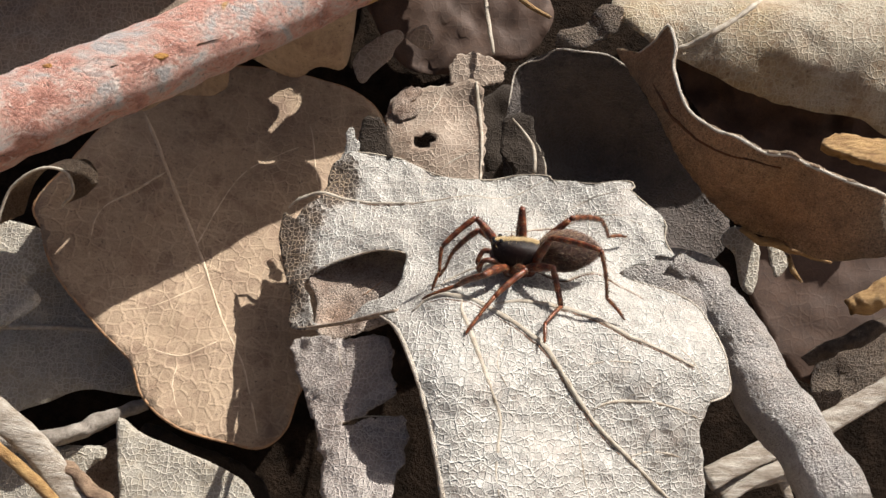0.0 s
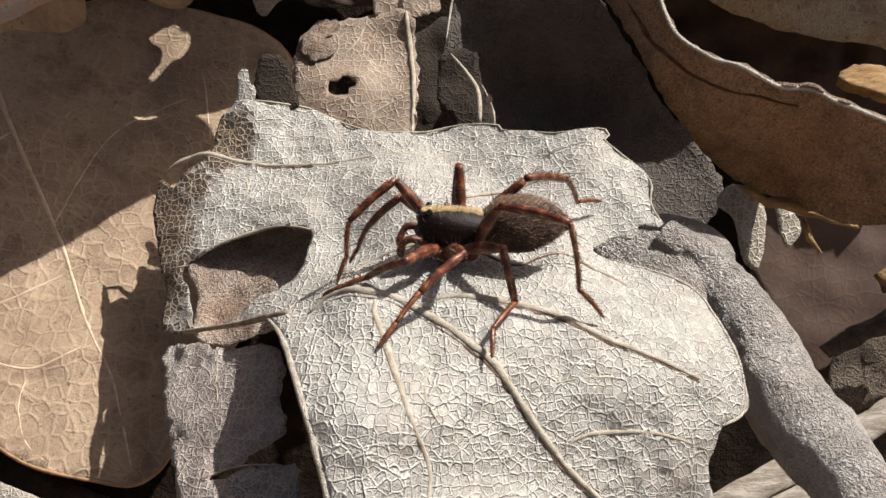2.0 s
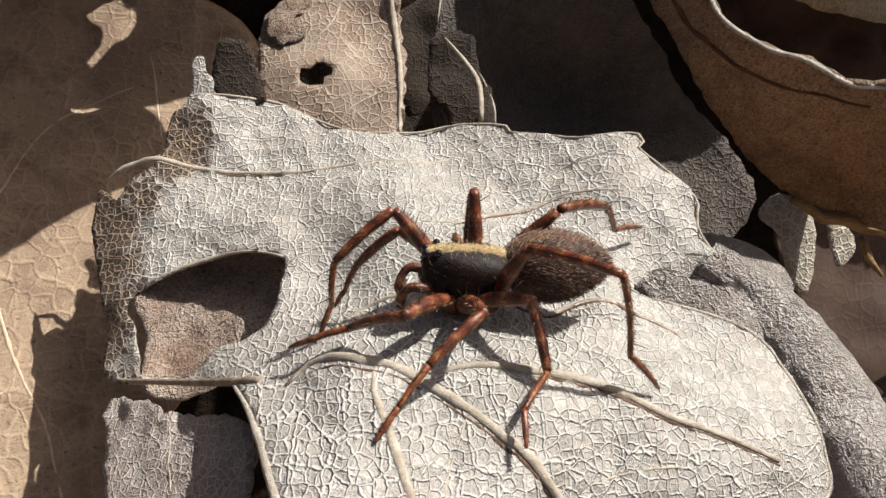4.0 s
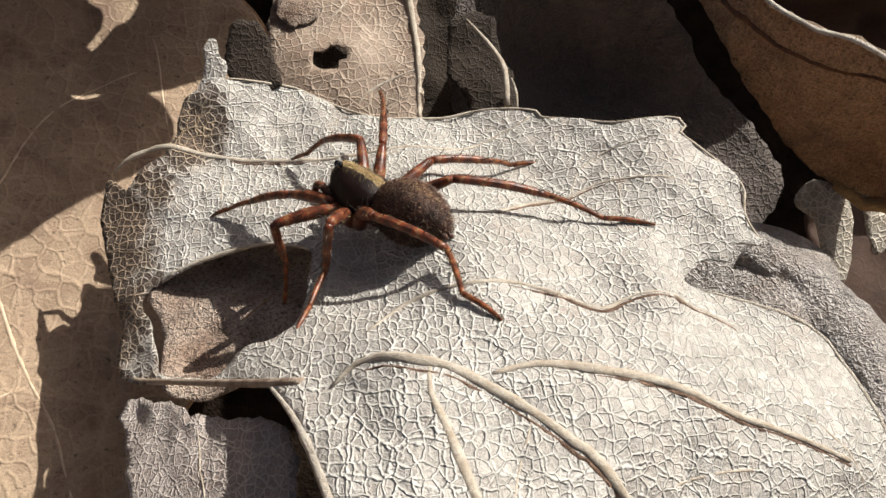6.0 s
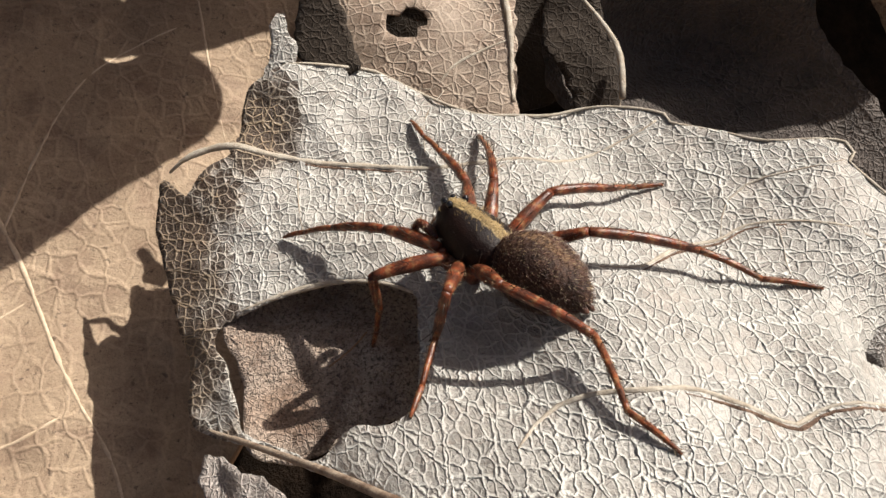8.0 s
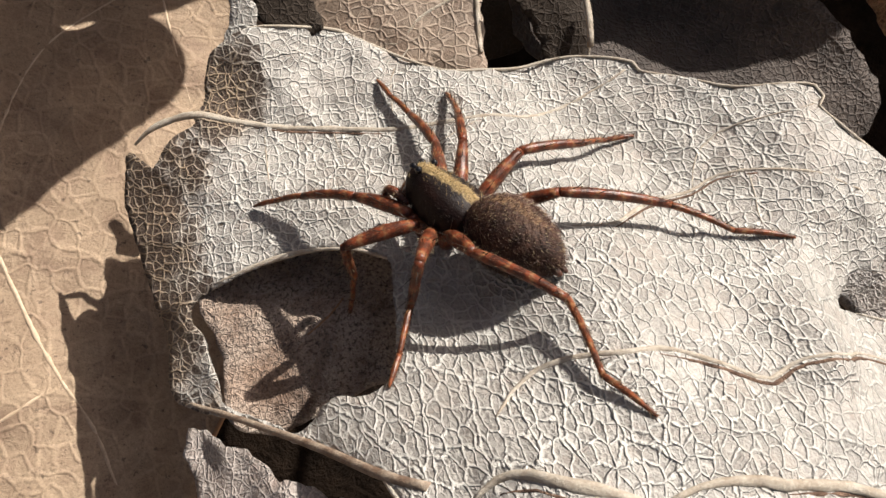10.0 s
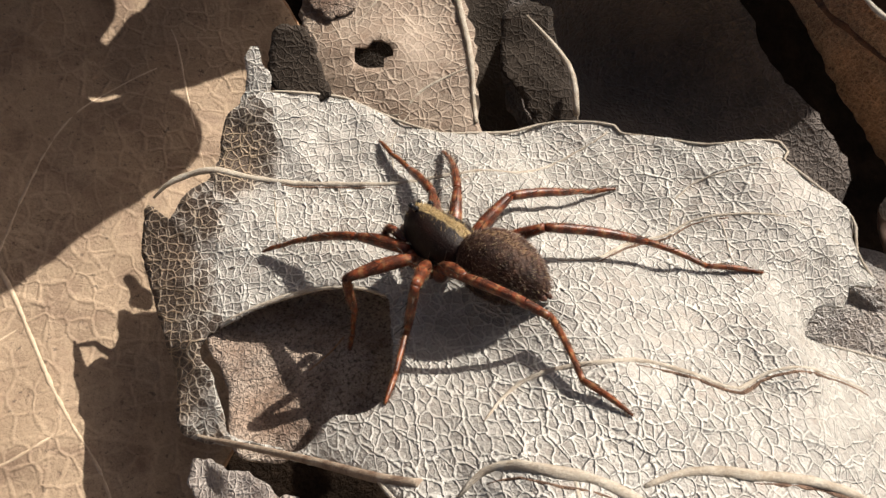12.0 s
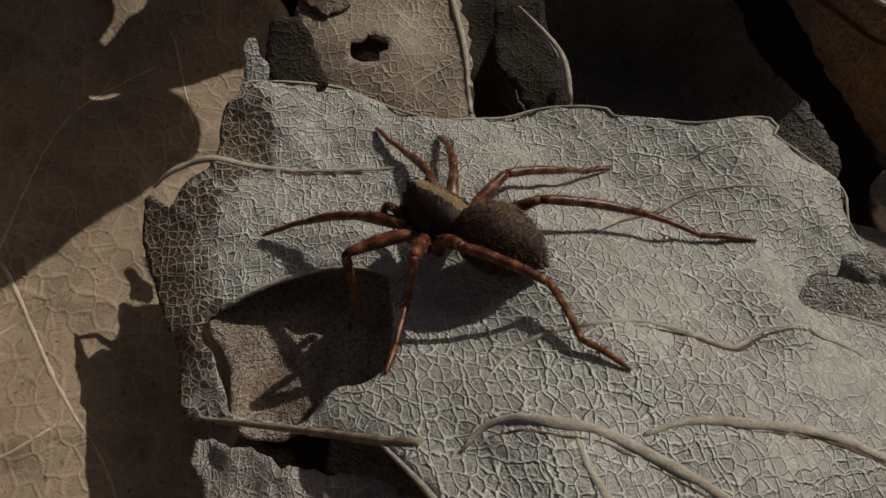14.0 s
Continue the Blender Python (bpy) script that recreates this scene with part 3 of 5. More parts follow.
CURL_EDGE = [(12.02, 16.52), (13.41, 15.55), (14.37, 15.86), (15.05, 16.57), (15.45, 14.65), (15.29, 13.01), (15.93, 9.74), (17.29, 7.88), (18.53, 7.01), (20.28, 5.9), (22.02, 5.59), (23.47, 4.88), (25.47, 3.89), (28.18, 3.21), (31.38, 2.31), (31.3, -0.32), (28.67, -0.43), (25.91, -0.45), (23.87, 0.75), (21.82, 2.44), (19, 3.7), (16.66, 5.71), (15.02, 8.46), (13.41, 13.01)]
UPRIGHT = [(11, 21, -7.1), (18, 23.5, -7.7), (26, 24.5, -7.9), (36, 25, -7.9), (14, 19.8, -5.4), (20, 19.6, -4.5), (27, 19.2, -4.3), (36, 18.6, -4.4), (16, 17.6, -5.8), (24, 16.6, -5.3), (32, 15.2, -5.5), (24, 14, -7.2), (32, 12, -7.4), (38, 11, -7.4)]
UPRIGHT_EDGE = [(12.22, 21.96), (12.92, 20.57), (15.75, 18.01), (19.22, 16.23), (21.95, 15.1), (25.1, 14.16), (28.94, 13.27), (31.95, 12.87), (34.73, 11.53), (38.76, 12.72), (42.02, 20.23), (39.46, 30.02), (30.62, 34.73), (21.67, 33.85), (14.71, 27.68)]
UPRIGHT_V = [(17.06, 17.8), (19.54, 18.72), (22.6, 20.84), (26.51, 24.63), (31.97, 27.7)]
ROLL = [(15.7, -4, 4.8), (18.8, -7.9, 7.2), (18.7, -2.2, 4.4), (21.7, -12.1, 10.3), (17.1, -10.7, 9.4), (23, -5, 4), (26, -13, 6), (15, -1.5, 3), (22, -18, 13), (26.5, -19, 10), (18.5, -14, 8), (21.5, -3, 3)]
ROLL_EDGE = [(10.89, 0.01), (13.65, 0.54), (16.6, 0.1), (18.2, -0.9), (18.6, -2.6), (17.2, -5.2), (15.15, -6.6), (13.16, -3.41), (11.15, -1.32)]
CURLBIT = [(-33.09, 1.44, -1), (-31.88, 3.98, -0), (-29.73, 5.38, 0.5), (-28.06, 5.35, -0), (-27.49, 4, -0.5), (-28.86, 3.28, -2)]
TWIG = [(-36.3, 0.25, 11.45), (-28.95, 5.74, 9.2), (-20.7, 11.5, 5.85), (-10.45, 18.9, 2.05), (-2.48, 24.6, -1.05), (-1.3, 25.5, -1.55)]
WISP = [(4.3, 11.65, -5), (5.18, 10.31, -4.2), (5.8, 9.05, -3.6), (5.96, 7.89, -3.2), (5.92, 6.66, -3)]
GREYTWIG = [(-34.04, -14.66, -4), (-28.67, -13.89, -4), (-25.83, -12.56, -5), (-22.88, -11.19, -6)]
GREYTWIG2 = [(-32.5, -11.88, -1), (-28.96, -14.51, -1), (-25.79, -17.88, -1), (-24.41, -19.72, -1)]
STALK = [(-31.72, -14.21, -0), (-27.82, -17.14, -0), (-25.63, -19.31, 0)]
STRIP = [(17.08, -15.32, 2), (21.1, -13.39, 1), (25.25, -11.58, -0), (31.58, -8.09, -1)]
ROLL_AXIS = [(15.01, -1.0, 2.5), (16.76, -2.76, 3.0), (18.86, -6.29, 4.6), (19.8, -10.2, 7.0), (21.2, -13.0, 9.0), (22.48, -16.41, 11.0)]
PALEBIT_EDGE = [(-35.25, -0.45), (-33.06, -0.4), (-31.84, -1.46), (-32.63, -2.15), (-31.37, -3.64), (-32.53, -4.97), (-34.61, -5.67)]
OCHREBIT_EDGE = [(-36.6, -8.75), (-33.41, -8.53), (-30.31, -9.7), (-33.16, -10.76), (-36.31, -11.11)]
CHIP_EDGE = [(27.62, 9.76), (28.72, 10.55), (31, 10.3), (34.2, 10.1), (34.2, 7.6), (30.51, 8.17), (28.44, 9.02)]
WHITEBIT_EDGE = [(23.06, 1.85), (24.06, 1.24), (24.42, -0.01), (23.57, -0.87), (23.21, 0.38)]
STRIP2 = [(18.03, -16.41, 1), (20.29, -15.25, 1), (23.22, -14.82, 0)]
BARK_LINE = [(28.15, -3.23, -1), (31.97, -1.72, -1)]
BARK2 = [(25.63, -6.82, -4), (29, -5.19, -3), (32.72, -3.45, -3)]
MARGIN = [(-8.07, 7.99), (-7.21, 8.12), (-4.74, 8.01), (-3.72, 7.66), (-2.22, 6.84), (-0.27, 5.98), (1.24, 5.9), (2.77, 5.89), (4.3, 6.18), (5.7, 6.11), (6.89, 5.78), (7.04, 5.41), (8.5, 4.92), (9.77, 4.48), (11.37, 4.47), (12.18, 4.34), (12.29, 3.93), (11.98, 3.6), (12.79, 2.51), (13.8, 1.58), (14.11, 0.9), (13.93, 0.01), (14.44, -1.14)]
CURL_RIM = [(13.41, 15.46), (14.37, 15.77), (15.05, 16.49), (15.45, 14.56), (15.29, 13.01), (15.93, 9.74), (17.3, 7.81), (18.55, 6.96), (20.31, 5.86), (22.05, 5.55), (23.49, 4.83), (25.49, 3.83), (28.2, 3.14)]
LEFTLEAF_EDGE = [(-39.45, 1.73), (-34.03, 2.79), (-31.37, -0.38), (-27.31, -4.38), (-23.39, -7.84), (-23.6, -10.46), (-28.52, -10.17), (-32.39, -11.59), (-38.5, -12.64)]
LEFTTOP_EDGE = [(-39.9, 3.24), (-36.12, 2.86), (-33.43, -0.35), (-35.0, -2.69), (-38.9, -4.61)]
TAN = [(-17.8, 13.8, -8), (-13.6, 15.4, -10.5), (-8.5, 15.3, -12.5), (-4.6, 18.1, -11), (-21, 11.6, 1), (-17.2, 14.6, 0.5), (-12.3, 17.6, -2), (-8.5, 19.3, -2.5), (-4.6, 20.5, -3), (-25.8, 24.1, -5), (-17.8, 27.9, -8), (-10.7, 28, -9), (-5, 29.2, -10), (-4, 27, -4.2), (0, 28, -5.5), (3, 31, -6), (-1, 31, -8), (-21.5, 15, 0.8), (-17, 22, 6.4), (-19.5, 22, 6.4), (-13, 22, 4.5), (-18.5, 18.3, 3.2)]
TANLEAF_EDGE = [(-22.34, 9.3), (-21.08, 10.71), (-18.51, 13.95), (-14.82, 15.47), (-11.74, 16.44), (-9.36, 16.92), (-8, 19.5), (-7.2, 22), (-6.3, 25), (-2, 26), (1, 26.2), (4, 28), (4.5, 33), (-4, 34), (-11.7, 32.8), (-19.3, 32), (-19.3, 27), (-19.3, 22), (-18.8, 18.6), (-20.8, 14.6)]
FLECK_GAP = [(-8.95, 27.28), (-8.4, 27.6), (-7.44, 27.68), (-5.34, 27.89), (-5.26, 27.72), (-5.91, 27.33), (-6.09, 27.08), (-6.42, 26.66), (-6.95, 26.67), (-6.82, 27.02), (-7.19, 27.15), (-8.17, 27.25)]
FARLEAF_EDGE = [(-45.2, 26.95), (-34.26, 27.12), (-23.81, 26.23), (-24.75, 19.97), (-33.42, 14.74), (-38.59, 13.63), (-44.38, 13.51)]
BEIGE2_EDGE = [(-9.13, 18.14), (-8.47, 19.44), (-6.59, 20.76), (-5.4, 21.19), (-4.84, 20.53), (-5.57, 19.49), (-6.01, 18.46), (-7.4, 17.16), (-8.08, 16.23), (-8.72, 16.63)]
BEIGELOBE_EDGE = [(-4.74, 20.53), (-3.94, 21.22), (-2.98, 21.44), (-2.33, 20.58), (-2.69, 19.7), (-3.66, 19.89)]
BACKBIT_EDGE = [(-0.67, 16.46), (-0.36, 19.02), (1.66, 19.31), (3.61, 18.33), (3.16, 16.54)]
SCRAP_EDGE = [(19.57, 1.77), (20.62, 2.77), (22.04, 2.04), (22.39, 0.36), (21.7, -2.16), (20.91, -1.35), (20.56, 0.74)]
TAB_EDGE = [(-7.45, 8.4), (-7.49, 9.83), (-7.32, 10.74), (-6.61, 11.11), (-5.67, 10.61), (-5.29, 9.5), (-4.78, 7.96), (-6.27, 7.71)]
TAB2_EDGE = [(-8.96, 7.34), (-8.51, 8.48), (-8.45, 9.81), (-7.94, 10.06), (-7.67, 9.22), (-7.42, 8.31), (-7.75, 7.55)]
DARKLEAF_EDGE = [(3.48, 10.99), (3.93, 12.68), (5.96, 12.61), (6.29, 10.88), (6.94, 9.37), (7.15, 7.6), (6.78, 5.72), (5.22, 5.67), (4.76, 7.46), (4.16, 8.73), (3.6, 9.38)]
DARKLEAF_V = [(5.96, 11.14), (6.55, 10.13), (7.01, 8.99), (7.11, 7.86), (7.01, 6.35)]
LEFTLEAF_V = [(-38.55, -5.36), (-33.99, -5.37), (-30.38, -5.36), (-27.18, -5.72), (-24.73, -7.87)]
LEFTLEAF_V2 = [(-33.08, -5.43), (-32.55, -8.09), (-31.15, -10.68)]
NARROW_EDGE = [(-24.06, -12.77), (-23.52, -12.44), (-21.95, -13.43), (-18.59, -14.6), (-15.67, -15.69), (-13.55, -17.18), (-12.35, -20.21), (-21.7, -20.51), (-23.19, -16.7)]
LOWPALE_EDGE = [(-35.75, -15.12), (-30.71, -14.64), (-25.98, -14.42), (-25.32, -15.14), (-26.69, -16.56), (-25.71, -20.06), (-35.03, -20.76)]
STICK = [(-28.66, -14.82, -1.5), (-26.46, -16.07, -1.2), (-24.68, -17.16, -1), (-22.94, -18.73, -1)]
NARROW_V = [(-22.74, -15.9), (-21.34, -15.66), (-19.75, -15.22)]
OCHRE_EDGE = [(-29.18, -16.23), (-27.13, -14.45), (-24.95, -13.95), (-24.03, -19.05), (-27.89, -20.02)]
LOW2_EDGE = [(-23.81, -13.07), (-19.31, -14.22), (-15.27, -15.79), (-13.35, -18.66), (-15.69, -22.02), (-21.68, -22.22)]
RUST_EDGE = [(22.22, 2.11), (27, 2.23), (32.23, 2.8), (35.55, 0.66), (35.1, -6.3), (30.88, -6.42), (26.99, -8.23), (24.14, -4.88)]
RUST2_EDGE = [(28.02, -5.74), (34.88, -3), (35.43, -7.22), (29.48, -9.89), (26.99, -9.96)]
STRIP3 = [(18.27, -16.74, 1.5), (20.24, -15.25, 1.2), (23, -14.07, 0.8), (25.52, -12.51, 0.2)]
STRIP4 = [(23.47, -16.71, -1), (22.79, -14.48, -1), (22.66, -12.97, -1)]
DARKLEAF2_EDGE = [(-8.82, 29.08), (4.04, 29.29), (8.17, 24.95), (5.7, 20.59), (2.19, 19.99), (-2.81, 18.83), (-6.42, 20.9)]
THREAD = [(1.77, 25.05, -10), (2.15, 22.97, -10), (2.48, 20.69, -9.5), (2.84, 18.71, -9)]
STRAW = [(3.44, 25.11, -9), (5.38, 23.33, -9), (7.53, 21.99, -9)]
CUP_RIM = [(4.04, 13.4), (4.26, 14.92), (4.56, 16.54), (5.36, 17.2), (6.71, 17.37), (7.77, 17.84), (9.74, 17.44), (11.69, 17.01), (13.26, 16.37)]
CUPFRONT_EDGE = [(7.82, 18.09), (8.04, 19.47), (9.87, 19.99), (11.24, 21.49), (13.08, 21.53), (12.61, 19.55), (10.78, 18.54), (9.42, 17.93)]
SLIVER = [(20.33, 2.07, 0), (21.7, 1.29, 0), (24.01, 0.83, -0.5), (26.74, -0.12, -0.5)]
FLAP_V = [(-6.87, -7.66), (-6.39, -8.84), (-6.01, -9.67)]
FLAP_V2 = [(-5.88, -12.74), (-4.86, -12.32), (-3.88, -12.17), (-2.59, -12.21)]
UNDER_V = [(-6.2, -3.6), (-5.4, -3), (-4.8, -2.4)]
GAP2_EDGE = [(-4.99, 14.64), (-1.24, 16.04), (2.26, 17.18), (4.27, 18.29), (6.82, 15.68), (6.89, 9.43), (3.46, 7.31), (-1.03, 8.74), (-4.59, 10.72)]
CURL_SPLIT = [(14.22, 12.6), (15.02, 10.05), (15.86, 8.62), (16.93, 7.29), (18.38, 6.23), (20.22, 5.54), (21.82, 5.16)]
GAPLEAF_EDGE = [(14.74, 23.14), (17.6, 20.08), (19.89, 15.05), (23.09, 11.14), (27.67, 8.8), (36.81, 7.08), (39.17, 14.94), (35.66, 18.89), (27.23, 21.81), (20.58, 24.81)]
SLIVER2 = [(23.96, 0.52, -1), (24.31, -0.7, -1), (24.87, -1.5, -1)]


# ---- ground ----
def ground():
    """A low bank of soil that levels out to a plain; beyond the near bank unseen tan litter is added for warm bounce
    light.
    """
    bm = bmesh.new()
    n = 60
    rows = []
    ticks = [math.copysign(abs(k) ** 3, k) * 40.0 + k * 0.05 for k in np.linspace(-1, 1, n + 1)]
    for x in ticks:
        rows.append([bm.verts.new((x, y, -0.0215 + 0.7 * 0.07 * math.tanh(y / 0.07) + 0.0025 * noise.noise((x * 120, y * 120, 3.0)))) for y in ticks])
    for a, b in zip(rows, rows[1:]):
        for i in range(n):
            f = bm.faces.new((a[i], b[i], b[i + 1], a[i + 1]))
            f.material_index = 1 if f.calc_center_median().length > 0.062 else 0
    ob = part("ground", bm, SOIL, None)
    ob.data.materials.append(BOUNCE_LITTER)
    return tagged(ob, "forest soil darkened for the shade between leaves, strewn with dead leaves", "ground", kind="structure")


ground()

# ---- the grey leaf on which the spider sits ----
main_height = sheet(MAIN_BACK + MAIN_FRONT)
main_leaf = leaf("curled_leaf", main_height, MAIN_REAR_EDGE + MAIN_FRONT_EDGE, GREY_LEAF,
                 "large domed pale grey dead leaf with a torn hole", [MAIN_HOLE],
                 [(VEIN_A, 0.17), (VEIN_B, 0.12), (VEIN_C, 0.21), (VEIN_D, 0.19), (VEIN_E, 0.205), (VEIN_F, 0.13), (VEIN_G, 0.14), (VEIN_H, 0.09),
                  (VEIN_I, 0.12), (VEIN_J, 0.11), (VEIN_K, 0.07), (VEIN_L, 0.06), (VEIN_M, 0.06), (VEIN_N, 0.06), (VEIN_O, 0.07), (VEIN_P, 0.06), (VEIN_Q, 0.14), (VEIN_R, 0.07), (VEIN_S, 0.1)],
                 step=0.24, nick=0.1, wave=0.28, seed=1.0, crease=0.1)
vein_part(main_leaf, main_height, MARGIN, 0.07, VEIN, 0.8, 0.02, "margin")
vein_part(main_leaf, BENT[main_leaf.name], [(-4.03, -6.11), (-2.78, -7.23), (-1.86, -8.78), (-0.96, -10.93), (-0.3, -13.14), (0.35, -16.35)], 0.15, RIM, 0.9, -0.06, "front_rim")
vein_part(main_leaf, BENT[main_leaf.name], [(11.4, -3.1), (13.22, -3.7), (15.0, -4.53), (15.96, -6.2), (16.5, -8.3), (16.45, -10.1), (15.1, -10.75)], 0.08, RIM, 0.8, 0.02, "side_rim")
# Brown scars under the veins, with the veins' own shadow painted in.
for gully, low in ((VEIN_E[2:], 0.17), (VEIN_B[1:6], 0.12), (VEIN_F[3:], 0.12), (VEIN_A[3:7], 0.15), (VEIN_C[1:6], 0.28), (VEIN_C[5:12], 0.3)):
    vein_part(main_leaf, BENT[main_leaf.name], [(u, v - low) for u, v in gully], 0.1, GULLY_SHADOW, 0.5, -0.04, "scar")
stem_line = smooth_line(STEM, 0.4)
part("midrib", tube_bm(bmesh.new(), [spot(*p) for p in stem_line], np.linspace(0.1, 0.17, len(stem_line)) * MM, 8), STEM_SKIN, main_leaf)
flap = leaf("torn_flap", sheet(FLAP), FLAP_EDGE, FLAP_LEAF, "grey torn leaf flap hanging under the domed leaf", wave=0.45, nick=0.25, seed=4.0, step=0.28, crease=0.22)
rotten = leaf("rotten_leaf", sheet(UNDER), UNDER_EDGE, UNDER_LEAF, "rotten brown leaf seen through the torn hole", wave=0.3, seed=5.0, step=0.3, crease=0.1)
vein_part(flap, BENT[flap.name], FLAP_V, 0.07, VEIN, 0.5, 0.03)
vein_part(flap, BENT[flap.name], FLAP_V2, 0.06, VEIN, 0.5, 0.04, "torn_fibre")
vein_part(rotten, BENT[rotten.name], UNDER_V, 0.07, TAN_RIM, 0.5, 0.03)
leaf("leaf_shred", flat(-3.9, 0, 0.15, -6, 8), TAB_EDGE, DARK_LEAF, "small dark upright shred of leaf behind the grey leaf", nick=0.2, seed=6.0, step=0.3)
leaf("leaf_shred", flat(-3.5, 0, 0.1, -8, 9), TAB2_EDGE, GREY_LEAF, "small pale upright shred of leaf", nick=0.2, seed=7.0, step=0.3)

# ---- leaves round it ----
brown_height = sheet(BROWN)
oak = leaf("oak_leaf", brown_height, BROWN_EDGE, TAN_LEAF, "smooth tan brown oak leaf with pale veins, half in shade", (),
     [(BROWN_V1, 0.2), (BROWN_V2, 0.13), (BROWN_V3, 0.14), (BROWN_V4, 0.1), (BROWN_V5, 0.1), (BROWN_V6, 0.09), (BROWN_V7, 0.09)], TAN_VEIN, wave=0.25, nick=0.05, seed=8.0, step=0.6, thick=0.2)
vein_part(oak, BENT[oak.name], (BROWN_EDGE + BROWN_EDGE[:1]), 0.11, TAN_RIM, 1.0, -0.08, "rim")
holed = leaf("holed_leaf", sheet(BACK), BACK_EDGE, BUFF_LEAF, "pale buff dead leaf with a small eaten hole", [BACK_HOLE], [(BACK_V1, 0.25), (BACK_V2, 0.12), (BACK_V3, 0.1)], wave=0.3, nick=0.25, seed=9.0)
torn = new("torn_edge", leaf_mesh(lambda uv: BENT[holed.name](uv) + 0.25, TORN_EDGE, step=0.3, nick=0.3, seed=9.5))
torn.data.materials.append(UNDER_LEAF)
torn.parent = holed
# Closes the gap; the near-black colour stands in for its deep shade.
leaf("rust_leaf", flat(-15, 0, 0.0, 2, 9), GAP2_EDGE, DARK_LEAF, "leaf behind the holed leaf, deep shade painted as dark brown", wave=0.5, seed=31.0, step=0.7)
cup = leaf("cupped_leaf", sheet(CUP), CUP_EDGE, CUP_LEAF, "cupped grey dead leaf, deep shade put in its dark colour", wave=0.3, nick=0.2, seed=10.0, step=0.6)
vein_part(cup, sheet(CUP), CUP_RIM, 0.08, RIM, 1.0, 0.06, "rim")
curl_leaf = leaf("rolled_brown_leaf", sheet(CURL), CURL_EDGE, CURL_LEAF, "brown curled dead leaf with a ragged rim, its backlight painted pale", wave=0.25, nick=0.07, seed=11.0, thick=0.25)
# Pale strip along the top edge: its backlight is painted on.
vein_part(curl_leaf, sheet(CURL), CURL_RIM, 0.13, RIM, 1.0, 0.05, "rim")
vein_part(curl_leaf, BENT[curl_leaf.name], CURL_SPLIT, 0.2, SPLIT, 0.5, -0.1, "split")
leaf("yellow_leaf", sheet(UPRIGHT), UPRIGHT_EDGE, PALE_LEAF, "pale yellow spotted dead leaf", (), [(UPRIGHT_V, 0.3)], wave=0.4, nick=0.05, seed=12.0, step=0.7)
roll_leaf = leaf("rolled_grey_leaf", sheet(ROLL), ROLL_EDGE, ROLL_LEAF, "grey leaf rolled downwards with a grainy surface", wave=0.15, nick=0.05, seed=13.0, step=0.45, thick=0.3, lip=-1.0, lip_wide=1.2)
roll_line = smooth_line(ROLL_AXIS, 0.22)
roll_bm = tube_bm(bmesh.new(), [spot(*p) for p in roll_line], np.interp(np.linspace(0, 1, len(roll_line)), np.linspace(0, 1, 6), (0.9, 1.55, 1.75, 2.0, 1.85, 1.9)) * MM, 44)
for v in roll_bm.verts:
    q = v.co / MM
    v.co += Vector((noise.noise(q * 0.5), noise.noise(q * 0.5 + Vector((7, 0, 0))), noise.noise(q * 0.5 + Vector((0, 9, 0))))) * 0.22 * MM
    v.co += noise.noise_vector(q * 1.7) * 0.1 * MM
part("roll", roll_bm, ROLL_LEAF, roll_leaf, "grainy grey rolled leaf blade")
leaf("veined_leaf", flat(-8, 0.0, -0.05, -25, -8), LEFTLEAF_EDGE, BLEACHED_LEAF, "grey veined dead leaf under the oak leaf", (), [(LEFTLEAF_V, 0.3), (LEFTLEAF_V2, 0.16)], wave=0.25, nick=0.05, seed=14.0)
leaf("narrow_leaf", flat(-2.5, 0.1, -0.2, -21, -15), NARROW_EDGE, BLEACHED_LEAF, "narrow bleached grey leaf tip with fine veins", (), [(NARROW_V, 0.12)], wave=0.3, nick=0.04, seed=15.0, step=0.35)
leaf("pale_leaf", flat(-5, 0, 0.0, -29, -17), LOWPALE_EDGE, BLEACHED_LEAF, "bleached dead leaf under the grey stalks", wave=0.3, nick=0.1, seed=33.0, step=0.45)
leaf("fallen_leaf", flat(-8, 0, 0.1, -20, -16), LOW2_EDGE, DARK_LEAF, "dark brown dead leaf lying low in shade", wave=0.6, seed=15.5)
leaf("ochre_leaf", flat(-9, 0, 0.1, -22, -16), OCHRE_EDGE, UNDER_LEAF, "ochre brown dead leaf under the stalks", wave=0.5, seed=24.0)
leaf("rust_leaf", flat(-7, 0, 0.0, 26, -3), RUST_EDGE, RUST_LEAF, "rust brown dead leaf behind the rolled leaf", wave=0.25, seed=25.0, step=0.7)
leaf("rust_leaf", flat(-6, 0, 0.1, 28, -6), RUST2_EDGE, BROWN_LEAF, "dull brown dead leaf beside the bark", wave=0.6, seed=26.0, step=0.7)
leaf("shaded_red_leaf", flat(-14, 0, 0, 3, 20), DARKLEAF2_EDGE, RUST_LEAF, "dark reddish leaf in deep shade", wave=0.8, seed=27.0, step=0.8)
# Dark sheet over the sunlit gap; its colour carries the shade there.
leaf("shaded_red_leaf", flat(-11, 0, 0.0, 26, 8), GAPLEAF_EDGE, RUST_LEAF, "leaf under the yellow leaf, the gap's shade put in dark red", wave=1.0, seed=29.0, step=0.8)
# Stands out of view, added to shade the leaf behind the twig.
leaf("unseen_shade_leaf", flat(0, 0, -0.55, -25, 31), [(-40, 31), (-23, 31), (-12, 40), (-12, 52), (-40, 54)], TAN_LEAF, "unseen tan leaf added to shade the brown leaf behind the twig", wave=0.8, seed=30.0, step=1.0)
